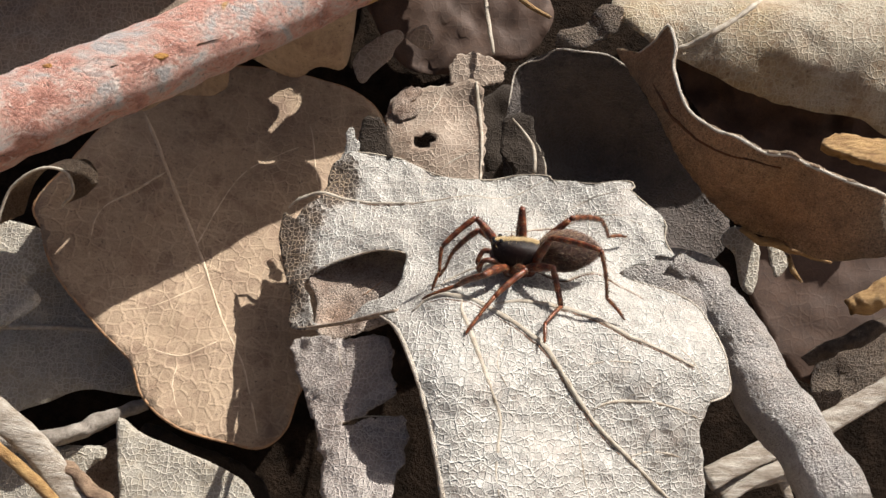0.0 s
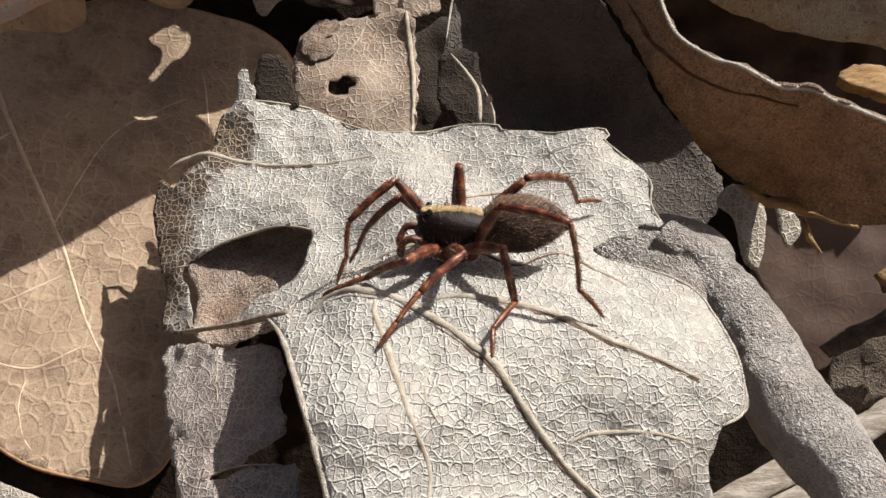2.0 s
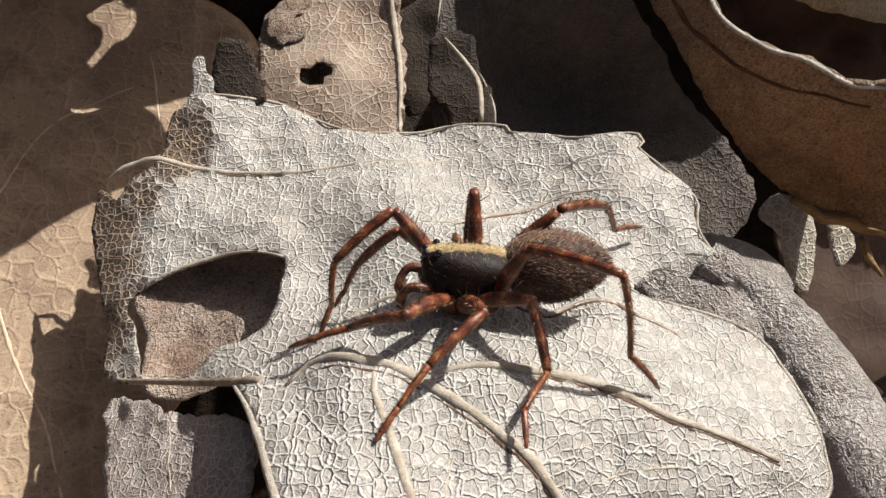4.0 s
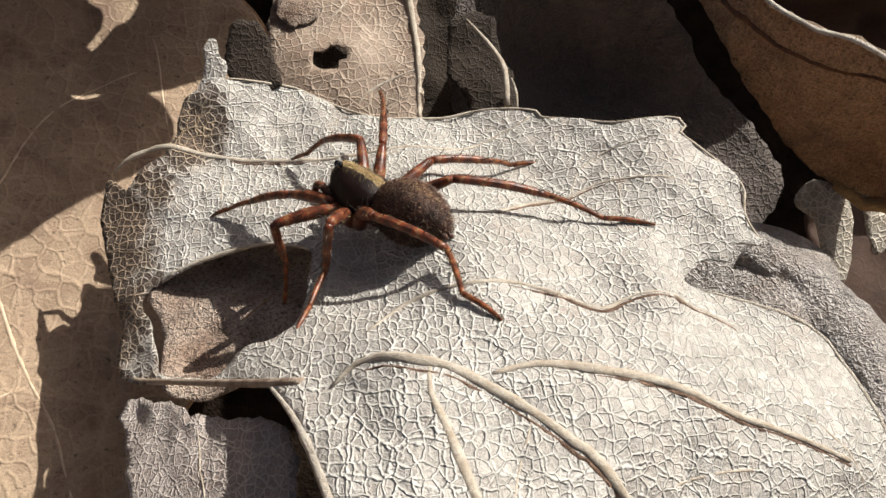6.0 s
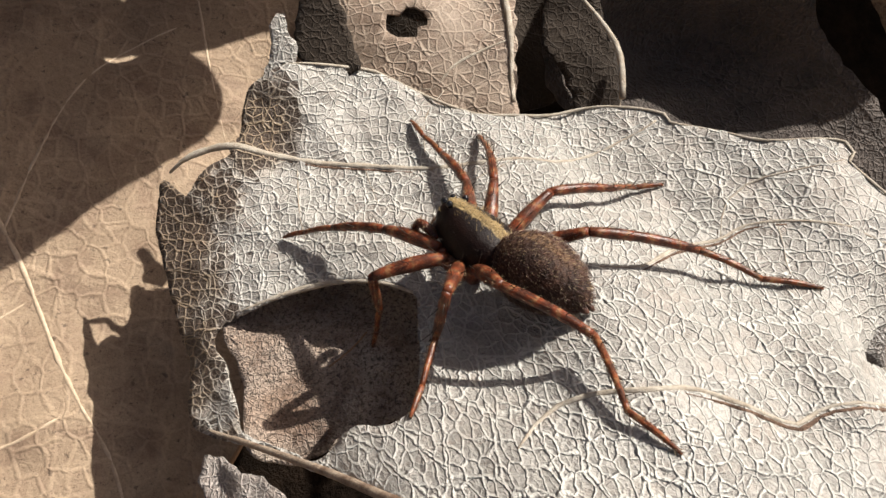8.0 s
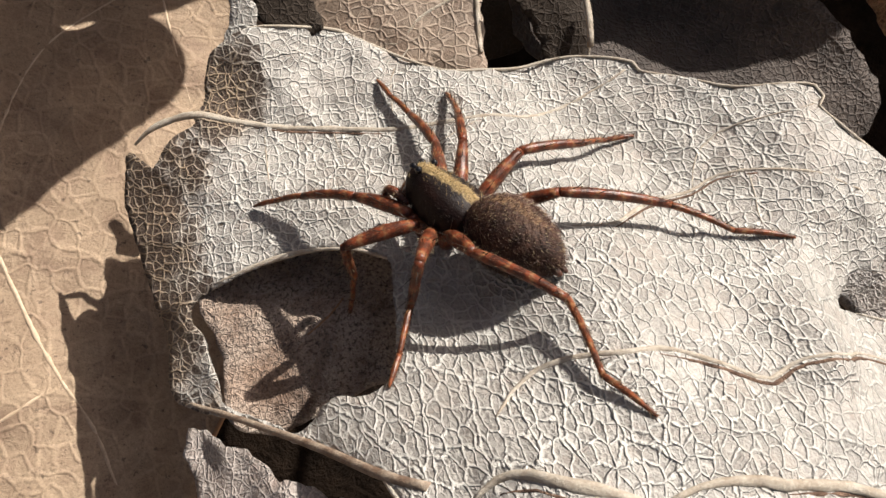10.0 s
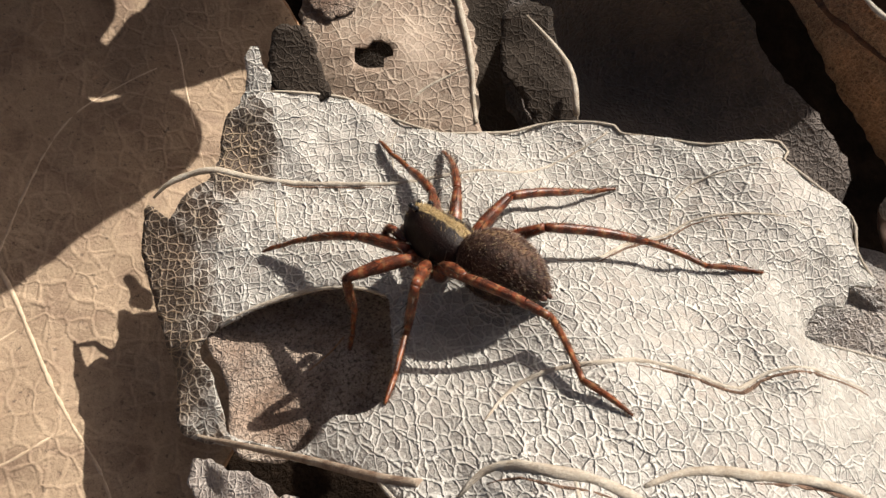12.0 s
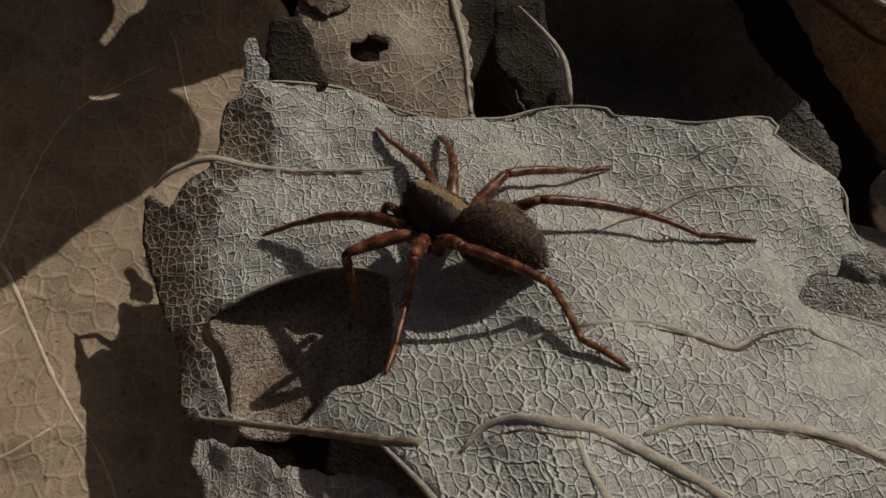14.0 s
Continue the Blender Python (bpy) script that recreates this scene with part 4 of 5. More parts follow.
leaf("cup_edge_leaf", flat(-6.5, 0, 0.2, 10, 17), CUPFRONT_EDGE, BROWN_LEAF, "small brown leaf fold above the cupped leaf", wave=0.4, nick=0.1, seed=28.0)
leaf("pale_leaf", flat(-9, 0, 0.1, -34, -1), LEFTTOP_EDGE, BLEACHED_LEAF, "bleached dead leaf edge", wave=0.6, seed=16.0)
# Unseen back shaped to shade the oak leaf; gap lets a fleck through.
leaf("shaded_leaf", sheet(TAN), TANLEAF_EDGE, TAN_LEAF, "tan dead leaf in the shade of the twig, its unseen back shaped to cast shade", [FLECK_GAP], wave=0.6, seed=17.0, step=0.5, nick=0.02)
leaf("brown_leaf", flat(-9, 0, 0, -30, 15), FARLEAF_EDGE, BUFF_LEAF, "brown dead leaf behind the twig", wave=0.6, seed=18.0, step=0.8)
leaf("leaf_scrap", flat(-10), BEIGE2_EDGE, BUFF_LEAF, "small sunlit beige leaf lobe", wave=0.2, nick=0.06, seed=20.0, step=0.3)
leaf("leaf_scrap", flat(-10, 0, 0.5, -5, 21), BEIGELOBE_EDGE, BUFF_LEAF, "small curled beige leaf lobe", wave=0.2, nick=0.08, seed=45.0, step=0.25)
leaf("leaf_scrap", flat(-10.5), BACKBIT_EDGE, BUFF_LEAF, "small pale leaf scrap behind the holed leaf", wave=0.3, nick=0.3, seed=21.0, step=0.3)
leaf("leaf_scrap", flat(-2.7), WHITEBIT_EDGE, BLEACHED_LEAF, "small white leaf scrap under the curled leaf", seed=41.0, step=0.3)
leaf("pale_leaf", flat(-4.6), PALEBIT_EDGE, BLEACHED_LEAF, "bleached leaf tip with a yellow spot", wave=0.4, seed=42.0, step=0.4, crease=0.1)
leaf("ochre_leaf", flat(-9.5), OCHREBIT_EDGE, PALE_LEAF, "yellowed leaf edge under the veined leaf", wave=0.3, seed=43.0)
leaf("leaf_scrap", flat(-2.5), SCRAP_EDGE, BLEACHED_LEAF, "small white leaf scrap beside the rolled leaf", seed=22.0)
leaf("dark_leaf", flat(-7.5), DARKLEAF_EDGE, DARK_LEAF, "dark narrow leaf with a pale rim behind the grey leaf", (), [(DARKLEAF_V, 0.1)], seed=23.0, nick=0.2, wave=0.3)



def bark_material():
    """Reddish twig bark with grey peeling patches, dark cracks and a few orange scars."""
    m, tree, bsdf, place = base_material("red_bark", 0.55)
    streak = tree.nodes.new("ShaderNodeMapping")
    streak.inputs["Rotation"].default_value = (0, radians(25), radians(-35))
    streak.inputs["Scale"].default_value = (0.6, 1.15, 1.15)
    tree.links.new(place, streak.inputs["Vector"])
    patch = noise_tex(tree, streak.outputs[0], 0.42, 8, 0.7, 0.5)
    fine = noise_tex(tree, place, 4.5, 6, 0.8)
    flake = noise_tex(tree, streak.outputs[0], 1.3, 7, 0.75, 0.8)
    colour = ramp(tree, patch, [(0.34, (0.42, 0.16, 0.11)), (0.46, (0.74, 0.37, 0.28)), (0.53, (0.76, 0.52, 0.44)), (0.6, (0.60, 0.55, 0.53)), (0.72, (0.45, 0.41, 0.41))])
    colour = mixed(tree, arith(tree, "MULTIPLY", spread(tree, 0.54, 0.62, flake), 0.75), colour, (0.85, 0.75, 0.69))
    colour = mixed(tree, arith(tree, "MULTIPLY", spread(tree, 0.45, 0.34, fine), 0.8), colour, (0.05, 0.03, 0.024))
    colour = mixed(tree, arith(tree, "MULTIPLY", spread(tree, 0.4, 0.35, flake), 0.8), colour, (0.10, 0.055, 0.04))
    scar = noise_tex(tree, place, 0.42, 1, 0.4)
    colour = mixed(tree, spread(tree, 0.715, 0.735, scar), colour, (0.60, 0.33, 0.08))
    tree.links.new(colour, bsdf.inputs["Base Color"])
    bump = node(tree, "ShaderNodeBump", Strength=1.0, Distance=0.0005)
    tree.links.new(arith(tree, "ADD", flake, arith(tree, "MULTIPLY", fine, 0.8)), bump.inputs["Height"])
    tree.links.new(bump.outputs[0], bsdf.inputs["Normal"])
    bsdf.inputs["Specular IOR Level"].default_value = 0.7
    bsdf.inputs["Roughness"].default_value = 0.42
    return m


BARK = bark_material()
GREY_BARK = plain_material("grey_bark", (0.46, 0.41, 0.35), (0.20, 0.17, 0.14), 1.1, 0.8, 1.0, deep=0.0003)
GRASS = plain_material("dry_grass", (0.55, 0.50, 0.43), (0.24, 0.19, 0.14), 1.4, 0.6, 1.0, (0.35, 1.6, 1.6), deep=0.0002)
DARK_BARK = plain_material("dark_bark", (0.12, 0.085, 0.06), (0.04, 0.028, 0.02), 1.2, 0.8, 1.0, deep=0.0003)
STICK_BARK = plain_material("brown_stick_bark", (0.42, 0.29, 0.19), (0.16, 0.10, 0.065), 1.4, 0.75, 1.0, (0.5, 1.5, 1.5), deep=0.0003)
WOOD = plain_material("split_wood", (0.58, 0.37, 0.15), (0.30, 0.16, 0.06), 1.6, 0.6, 1.0, (0.4, 1.8, 1.8), deep=0.0003)
twig = rod("twig", TWIG, (2.75, 2.7, 2.65, 2.6, 2.5), BARK, "reddish brown woody twig with peeling grey bark", "twig", 28, 0.2)
SCAR = plain_material("orange_scar", (0.66, 0.36, 0.09), (0.34, 0.15, 0.04), 3.0, 0.7, 1.0, deep=0.0002)
CRACK = plain_material("dark_bark_crack", (0.10, 0.05, 0.03), (0.03, 0.016, 0.012), 3.0, 0.9, 1.0, deep=0.0002)
for name, line, radii, material, label in (
        ("scar", [(-20.18, 10.77, 8.44), (-19.80, 10.93, 8.26), (-19.40, 10.98, 8.11), (-18.90, 11.18, 7.86)], (0.06, 0.3, 0.34, 0.08), SCAR, "orange bark scar"),
        ("scar", [(-26.11, 9.18, 10.40), (-25.83, 9.24, 10.32), (-25.55, 9.31, 10.23)], (0.06, 0.22, 0.05), SCAR, "small yellow bark scar"),
        ("bark_crack", [(-18.10, 11.68, 7.46), (-17.40, 12.13, 7.21), (-16.70, 12.48, 6.96), (-15.90, 12.88, 6.66)], (0.04, 0.09, 0.08, 0.03), CRACK, "dark bark crack"),
        ("bark_crack", [(-22.77, 9.52, 9.45), (-22.31, 9.63, 9.32), (-21.75, 9.86, 9.13)], (0.05, 0.12, 0.04), CRACK, "dark bark crack")):
    p = smooth_line(line, 0.15)
    r = np.interp(np.linspace(0, 1, len(p)), np.linspace(0, 1, len(radii)), radii)
    r = r * np.array([1 + 0.5 * noise.noise((q[0] * 3, q[1] * 3, 7.0)) for q in p])
    part(name, tube_bm(bmesh.new(), [spot(*q) for q in p], r * MM, 8, 0.45), material, twig, label)
rod("dry_stalk", GREYTWIG, (0.55, 0.75, 0.6, 0.5), GREY_BARK, "thin grey dry stalk", "stalk", 16, 0.25, step=0.3)
rod("dry_stalk", GREYTWIG2, (1.0, 1.0, 0.9), GRASS, "broad flat grey dry stalk", "stalk", 16, 0.15, step=0.3, squash=0.45)
rod("dry_stalk", STALK, (0.4, 0.4), WOOD, "thin straw coloured stalk", "stalk")
rod("stick", STICK, (0.3, 0.5, 0.5, 0.55), STICK_BARK, "short broken brown stick on the litter", "stick", 12, 0.35, step=0.3)
rod("grass_blade", STRIP, (0.75, 0.8, 0.7), GRASS, "dry grey grass blade", "grass", squash=0.35, bumps=0.12)
rod("grass_blade", STRIP3, (0.3, 0.5, 0.5, 0.3), GRASS, "dry grey grass blade", "grass", squash=0.35, bumps=0.15)
rod("grass_blade", STRIP4, (0.3, 0.3, 0.25), GRASS, "thin dry grey grass blade", "grass", squash=0.4, bumps=0.1)
rod("bark_sliver", SLIVER, (0.2, 0.35, 0.3, 0.15), WOOD, "thin orange bark sliver", "bark", 8, 0.2)
rod("bark_sliver", SLIVER2, (0.15, 0.2, 0.1), WOOD, "thin orange bark sliver", "bark", 8, 0.15)
rod("leaf_fibre", THREAD, (0.15, 0.2, 0.2, 0.12), VEIN, "pale hanging leaf fibre", "leaf fibre", 6, 0.1)
rod("straw", STRAW, (0.25, 0.25, 0.15), WOOD, "short orange piece of straw", "straw", 8, 0.05)
rod("grass_blade", STRIP2, (0.5, 0.6, 0.4), GRASS, "dry straw coloured grass blade", "grass", squash=0.35, bumps=0.15)
tagged(leaf("wood_chip", flat(-3.2, 0, -0.45, 31, 9), CHIP_EDGE, WOOD, "splintered yellow wood chip", thick=0.7, wave=0.25, nick=0.2, seed=44.0, step=0.3, crease=0.08), category="wood chip")
rod("bark_piece", BARK_LINE, (0.75, 1.1), WOOD, "broken brown bark piece", "bark", 18, 0.5, step=0.25, squash=0.7)
rod("bark_piece", BARK2, (0.4, 0.6, 0.5), DARK_BARK, "broken dark bark piece", "bark", 14, 0.4, step=0.3)
rod("leaf_fibre", WISP, (0.06, 0.12, 0.15, 0.15), VEIN, "thin pale leaf fibre", "leaf fibre", 6, 0.05)


def curled_scrap():
    """A small leaf scrap rolled into an arch."""
    arch = smooth_line(CURLBIT, 0.3)
    bm = bmesh.new()
    rows = []
    for i, (u, v, w) in enumerate(arch):
        wide = 1.1 + 0.5 * noise.noise((i * 0.3, 2.0, 1.0))
        rows.append([bm.verts.new(spot(u + 0.3 * k, v + 0.55 * wide * k, w - 0.9 * wide * k)) for k in (-0.6, -0.2, 0.3, 0.8, 1.3, 1.9)])
    for a, b in zip(rows, rows[1:]):
        for k in range(5):
            bm.faces.new((a[k], a[k + 1], b[k + 1], b[k]))
    bmesh.ops.solidify(bm, geom=bm.faces[:], thickness=0.12 * MM)
    ob = part("curled_scrap", bm, BROWN_LEAF, None)
    rim = part("rim", tube_bm(bmesh.new(), [r for r in [spot(u - 0.18, v - 0.33, w + 0.55) for u, v, w in arch]], 0.12 * MM, 6), VEIN, ob)
    return tagged(ob, "small brown leaf scrap curled into an arch", "leaf")


curled_scrap()

# ---- the spider ----
BODY_FIRST = (4.1, -9.59, 9.07, 19.8, 0.2, -177.1)
BODY_LATER = (-1.2, -1.85, 4.55, 22, 16, 132.5)
SEGMENTS = {'L1': (2.51, 2.65, 1.45, 1.11), 'L2': (2.56, 2.35, 1.49, 1.16), 'L3': (2.21, 2.2, 1.86, 1.16), 'L4': (2.3, 3.2, 3.0, 1.81), 'R1': (2.75, 2.6, 1.5, 1.24), 'R2': (2.48, 2.26, 1.32, 0.84), 'R3': (2.8, 2.55, 1.65, 1.05), 'R4': (3.12, 3.7, 2.2, 1.95)}
STANCE_FIRST = {
    'L1': ((2.12, 2.71, -0.1), (3.69, 1.14, -1.53), (4.75, 1.08, -1.97), (5.7, 0.58, -2.62)),
    'L2': ((-0.07, 3.19, 0.35), (1.64, 4.55, -0.51), (2.56, 5.5, -1.22), (3.25, 6.19, -1.85)),
    'L3': ((-1.72, 2.35, 0.09), (-2.05, 3.78, -1.55), (-1.02, 5.31, -1.78), (-0.92, 6.28, -2.41)),
    'L4': ((-1.7, 1.41, 1.52), (-4.12, 3.5, 1.63), (-4.62, 3.3, -1.33), (-5.71, 3.13, -2.76)),
    'R1': ((2.39, -1.46, 1.64), (4.4, -0.82, 0.12), (4.57, -0.47, -1.33), (5.03, -0.19, -2.45)),
    'R2': ((2.21, -1.84, 0.7), (3.69, -2.43, -0.89), (4.19, -2.69, -2.08), (4.6, -2.81, -2.81)),
    'R3': ((-0.31, -1.66, 2.16), (-0.07, -1.79, -0.38), (0.17, -3.43, -0.36), (0.2, -3.6, -1.4)),
    'R4': ((-3.03, -0.65, 1.84), (-5.26, -3.33, 0.6), (-5.96, -4.63, -1.03), (-7.38, -5.85, -1.58)),
}
STANCE_LATER = {
    'L1': ((3.27, 0.96, -0.93), (5.69, 1.17, -1.98), (6.93, 1.42, -2.69), (7.83, 1.7, -3.28)),
    'L2': ((1.71, 2.9, -1.38), (2.24, 1.79, -3.38), (2.67, 1.37, -4.75), (2.94, 1.17, -5.86)),
    'L3': ((-1.44, 2.81, -0.29), (-0.93, 2.38, -2.39), (-1.84, 3.78, -3.2), (-2.36, 4.71, -3.65)),
    'L4': ((-2.68, 1.85, 0.27), (-5.81, 1.22, 0.03), (-8.27, 2.9, -0.3), (-10.07, 3, -0.43)),
    'R1': ((2.84, -2.5, 0.21), (5.18, -3.63, 0.1), (6.62, -4.05, 0.17), (7.79, -4.43, 0.31)),
    'R2': ((1.63, -2.52, 0.81), (3.28, -4.06, 0.89), (4.29, -4.89, 0.71), (4.99, -5.34, 0.59)),
    'R3': ((-0.32, -3.25, 1.04), (-1.31, -5.6, 1), (-1.3, -7.21, 0.61), (-1.93, -8.02, 0.8)),
    'R4': ((-3.17, -1.59, 1.35), (-5.65, -4.32, 1.05), (-7.56, -5.32, 0.61), (-9.12, -6.48, 0.68)),
}
HIPS = {'1': (0.8, 0.8, -0.5), '2': (0.27, 0.95, -0.55), '3': (-0.27, 0.95, -0.55), '4': (-0.78, 0.8, -0.5)}


def hairy(name, light, dark, band=None, gloss=0.4, roughness=0.55, per_mm=5.0):
    """Cuticle with short hairs. band: a paler stripe along the middle of the back, its half width in millimetres and its colour."""
    m, tree, bsdf, place = base_material(name, roughness)
    coarse = noise_tex(tree, place, per_mm * 0.3, 4, 0.6)
    fine = noise_tex(tree, place, per_mm * 2.5, 4, 0.7)
    colour = ramp(tree, coarse, [(0.35, dark), (0.68, light)])
    colour = mixed(tree, spread(tree, 0.42, 0.72, fine), colour, tuple(c * 0.45 for c in dark))
    if band:
        wide, tint, low = band
        split = tree.nodes.new("ShaderNodeSeparateXYZ")
        tree.links.new(place, split.inputs[0])
        off = arith(tree, "ABSOLUTE", arith(tree, "ADD", split.outputs[1], arith(tree, "MULTIPLY", arith(tree, "SUBTRACT", coarse, 0.5), 0.0006)))
        here = arith(tree, "MULTIPLY", spread(tree, wide * 1.15 * MM, wide * 0.8 * MM, off), spread(tree, low * MM, (low + 0.15) * MM, split.outputs[2]))
        here = arith(tree, "MULTIPLY", here, spread(tree, 0.3, 0.6, fine))
        colour = mixed(tree, here, colour, tint)
    tree.links.new(colour, bsdf.inputs["Base Color"])
    bump = node(tree, "ShaderNodeBump", Strength=0.7, Distance=0.00004)
    tree.links.new(arith(tree, "ADD", fine, coarse), bump.inputs["Height"])
    tree.links.new(bump.outputs[0], bsdf.inputs["Normal"])
    bsdf.inputs["Specular IOR Level"].default_value = gloss
    return m


def ringed(name, light, dark):
    """Reddish leg cuticle with uneven darker rings along the segment."""
    m, tree, bsdf, place = base_material(name, 0.32)
    split = tree.nodes.new("ShaderNodeSeparateXYZ")
    tree.links.new(place, split.inputs[0])
    patchy = noise_tex(tree, place, 2.5, 4, 0.6)
    wave = arith(tree, "SINE", arith(tree, "ADD", arith(tree, "MULTIPLY", split.outputs[2], 7200.0), arith(tree, "MULTIPLY", patchy, 5.0)))
    colour = mixed(tree, arith(tree, "MULTIPLY", spread(tree, -0.1, 0.7, wave), 0.75), light, dark)
    colour = mixed(tree, arith(tree, "MULTIPLY", spread(tree, -0.8, -0.97, wave), 0.4), colour, (0.42, 0.26, 0.12))
    along = tree.nodes.new("ShaderNodeMapping")
    along.inputs["Scale"].default_value = (1.0, 1.0, 0.22)
    tree.links.new(place, along.inputs["Vector"])
    fine = noise_tex(tree, along.outputs[0], 13.0, 4, 0.7)
    colour = mixed(tree, arith(tree, "MULTIPLY", spread(tree, 0.44, 0.62, fine), 0.85), colour, (0.028, 0.012, 0.009))
    pale = noise_tex(tree, place, 20.0, 2, 0.6)
    colour = mixed(tree, arith(tree, "MULTIPLY", spread(tree, 0.58, 0.7, pale), 0.45), colour, (0.42, 0.29, 0.18))
    tree.links.new(colour, bsdf.inputs["Base Color"])
    bump = node(tree, "ShaderNodeBump", Strength=0.6, Distance=0.00003)
    tree.links.new(fine, bump.inputs["Height"])
    tree.links.new(bump.outputs[0], bsdf.inputs["Normal"])
    bsdf.inputs["Specular IOR Level"].default_value = 0.35
    return m


CARAPACE = hairy("carapace_hair", (0.022, 0.009, 0.006), (0.006, 0.003, 0.003), (0.21, (0.4, 0.29, 0.14), 0.5), 0.2, 0.42)
ABDOMEN = hairy("abdomen_hair", (0.11, 0.055, 0.033), (0.028, 0.014, 0.01), (0.22, (0.17, 0.10, 0.05), 0.9), 0.25, 0.65)
LEG = ringed("leg_cuticle", (0.2, 0.045, 0.016), (0.045, 0.013, 0.007))
TARSUS = ringed("tarsus_cuticle", (0.23, 0.06, 0.02), (0.1, 0.028, 0.011))
GOLD_HAIR = plain_material("gold_hair", (0.54, 0.40, 0.19), (0.32, 0.22, 0.10), 3, 0.5, 0.2)
SPINE = plain_material("dark_spine", (0.05, 0.035, 0.025), (0.03, 0.02, 0.014), 5, 0.5, 0.2)
PALE_HAIR = plain_material("pale_hair", (0.46, 0.36, 0.22), (0.24, 0.17, 0.09), 3, 0.5, 0.2)
DUSKY_HAIR = plain_material("dusky_hair", (0.14, 0.062, 0.038), (0.03, 0.014, 0.009), 3, 0.5, 0.2)
EYE = plain_material("eye", (0.006, 0.006, 0.007), (0.004, 0.004, 0.004), 5, 0.08, 0.0, specular=0.8)
FANG = hairy("chelicera_cuticle", (0.16, 0.06, 0.03), (0.06, 0.025, 0.015), None, 0.6, 0.35)


def shaped_ball(rings, sides=28, slim=1.0):
    """A closed body along x from rings of (x, half width, bottom z, top z), millimetres."""
    bm = bmesh.new()
    loops = []
    for x, half, low, high in rings:
        mid, tall = (low + high) / 2, (high - low) / 2
        loop = []
        for k in range(sides):
            a = 2 * math.pi * k / sides
            c, s = math.cos(a), math.sin(a)
            c, s = math.copysign(abs(c) ** 0.85, c), math.copysign(abs(s) ** 0.85, s)
            loop.append(bm.verts.new(Vector((x, c * half * slim, mid + s * tall)) * MM))
        loops.append(loop)
    for a, b in zip(loops, loops[1:]):
        for k in range(sides):
            bm.faces.new((a[k], a[(k + 1) % sides], b[(k + 1) % sides], b[k]))
    bm.faces.new(loops[0][::-1])
    bm.faces.new(loops[-1])
    bmesh.ops.recalc_face_normals(bm, faces=bm.faces)
    return bm


def egg(length, width, low, high, x0, n=18, blunt=0.8):
    rings = []
    for i in range(n + 1):
        t = 0.5 - 0.5 * math.cos(math.pi * (0.03 + 0.94 * i / n))
        prof = (math.sin(math.pi * t ** blunt)) ** 0.62
        rings.append((x0 - length * t, width * prof, (low + high) / 2 + (low - high) / 2 * prof, (low + high) / 2 + (high - low) / 2 * prof))
    return rings


def hair_bm(source, count, long, thick, lean, seed, low=-9.0, wide=9.0):
    """Short hairs that lean back over the surface of a body."""
    rng = random.Random(seed)
    bm = bmesh.new()
    faces = [f for f in source.polygons if f.center.z > low * MM]
    weights = [f.area for f in faces]
    for f in rng.choices(faces, weights, k=count):
        corners = [source.vertices[i].co for i in f.vertices]
        if len(corners) > 4:
            continue
        a, b = rng.random(), rng.random()
        p = (corners[0] * (1 - a) + corners[1] * a) * (1 - b) + (corners[-1] * (1 - a) + corners[2] * a) * b
        if abs(p.y) > wide * MM:
            continue
        d = (f.normal + Vector(lean) + Vector((rng.uniform(-.4, .4), rng.uniform(-.4, .4), rng.uniform(-.4, .4)))).normalized()
        side = d.orthogonal().normalized() * thick * MM
        other = d.cross(side)
        tip = bm.verts.new(p + d * long * rng.uniform(0.6, 1.3) * MM)
        base = [bm.verts.new(p + side), bm.verts.new(p - side * 0.5 + other * 0.87), bm.verts.new(p - side * 0.5 - other * 0.87)]
        for i in range(3):
            bm.faces.new((base[i], base[(i + 1) % 3], tip))
    return bm


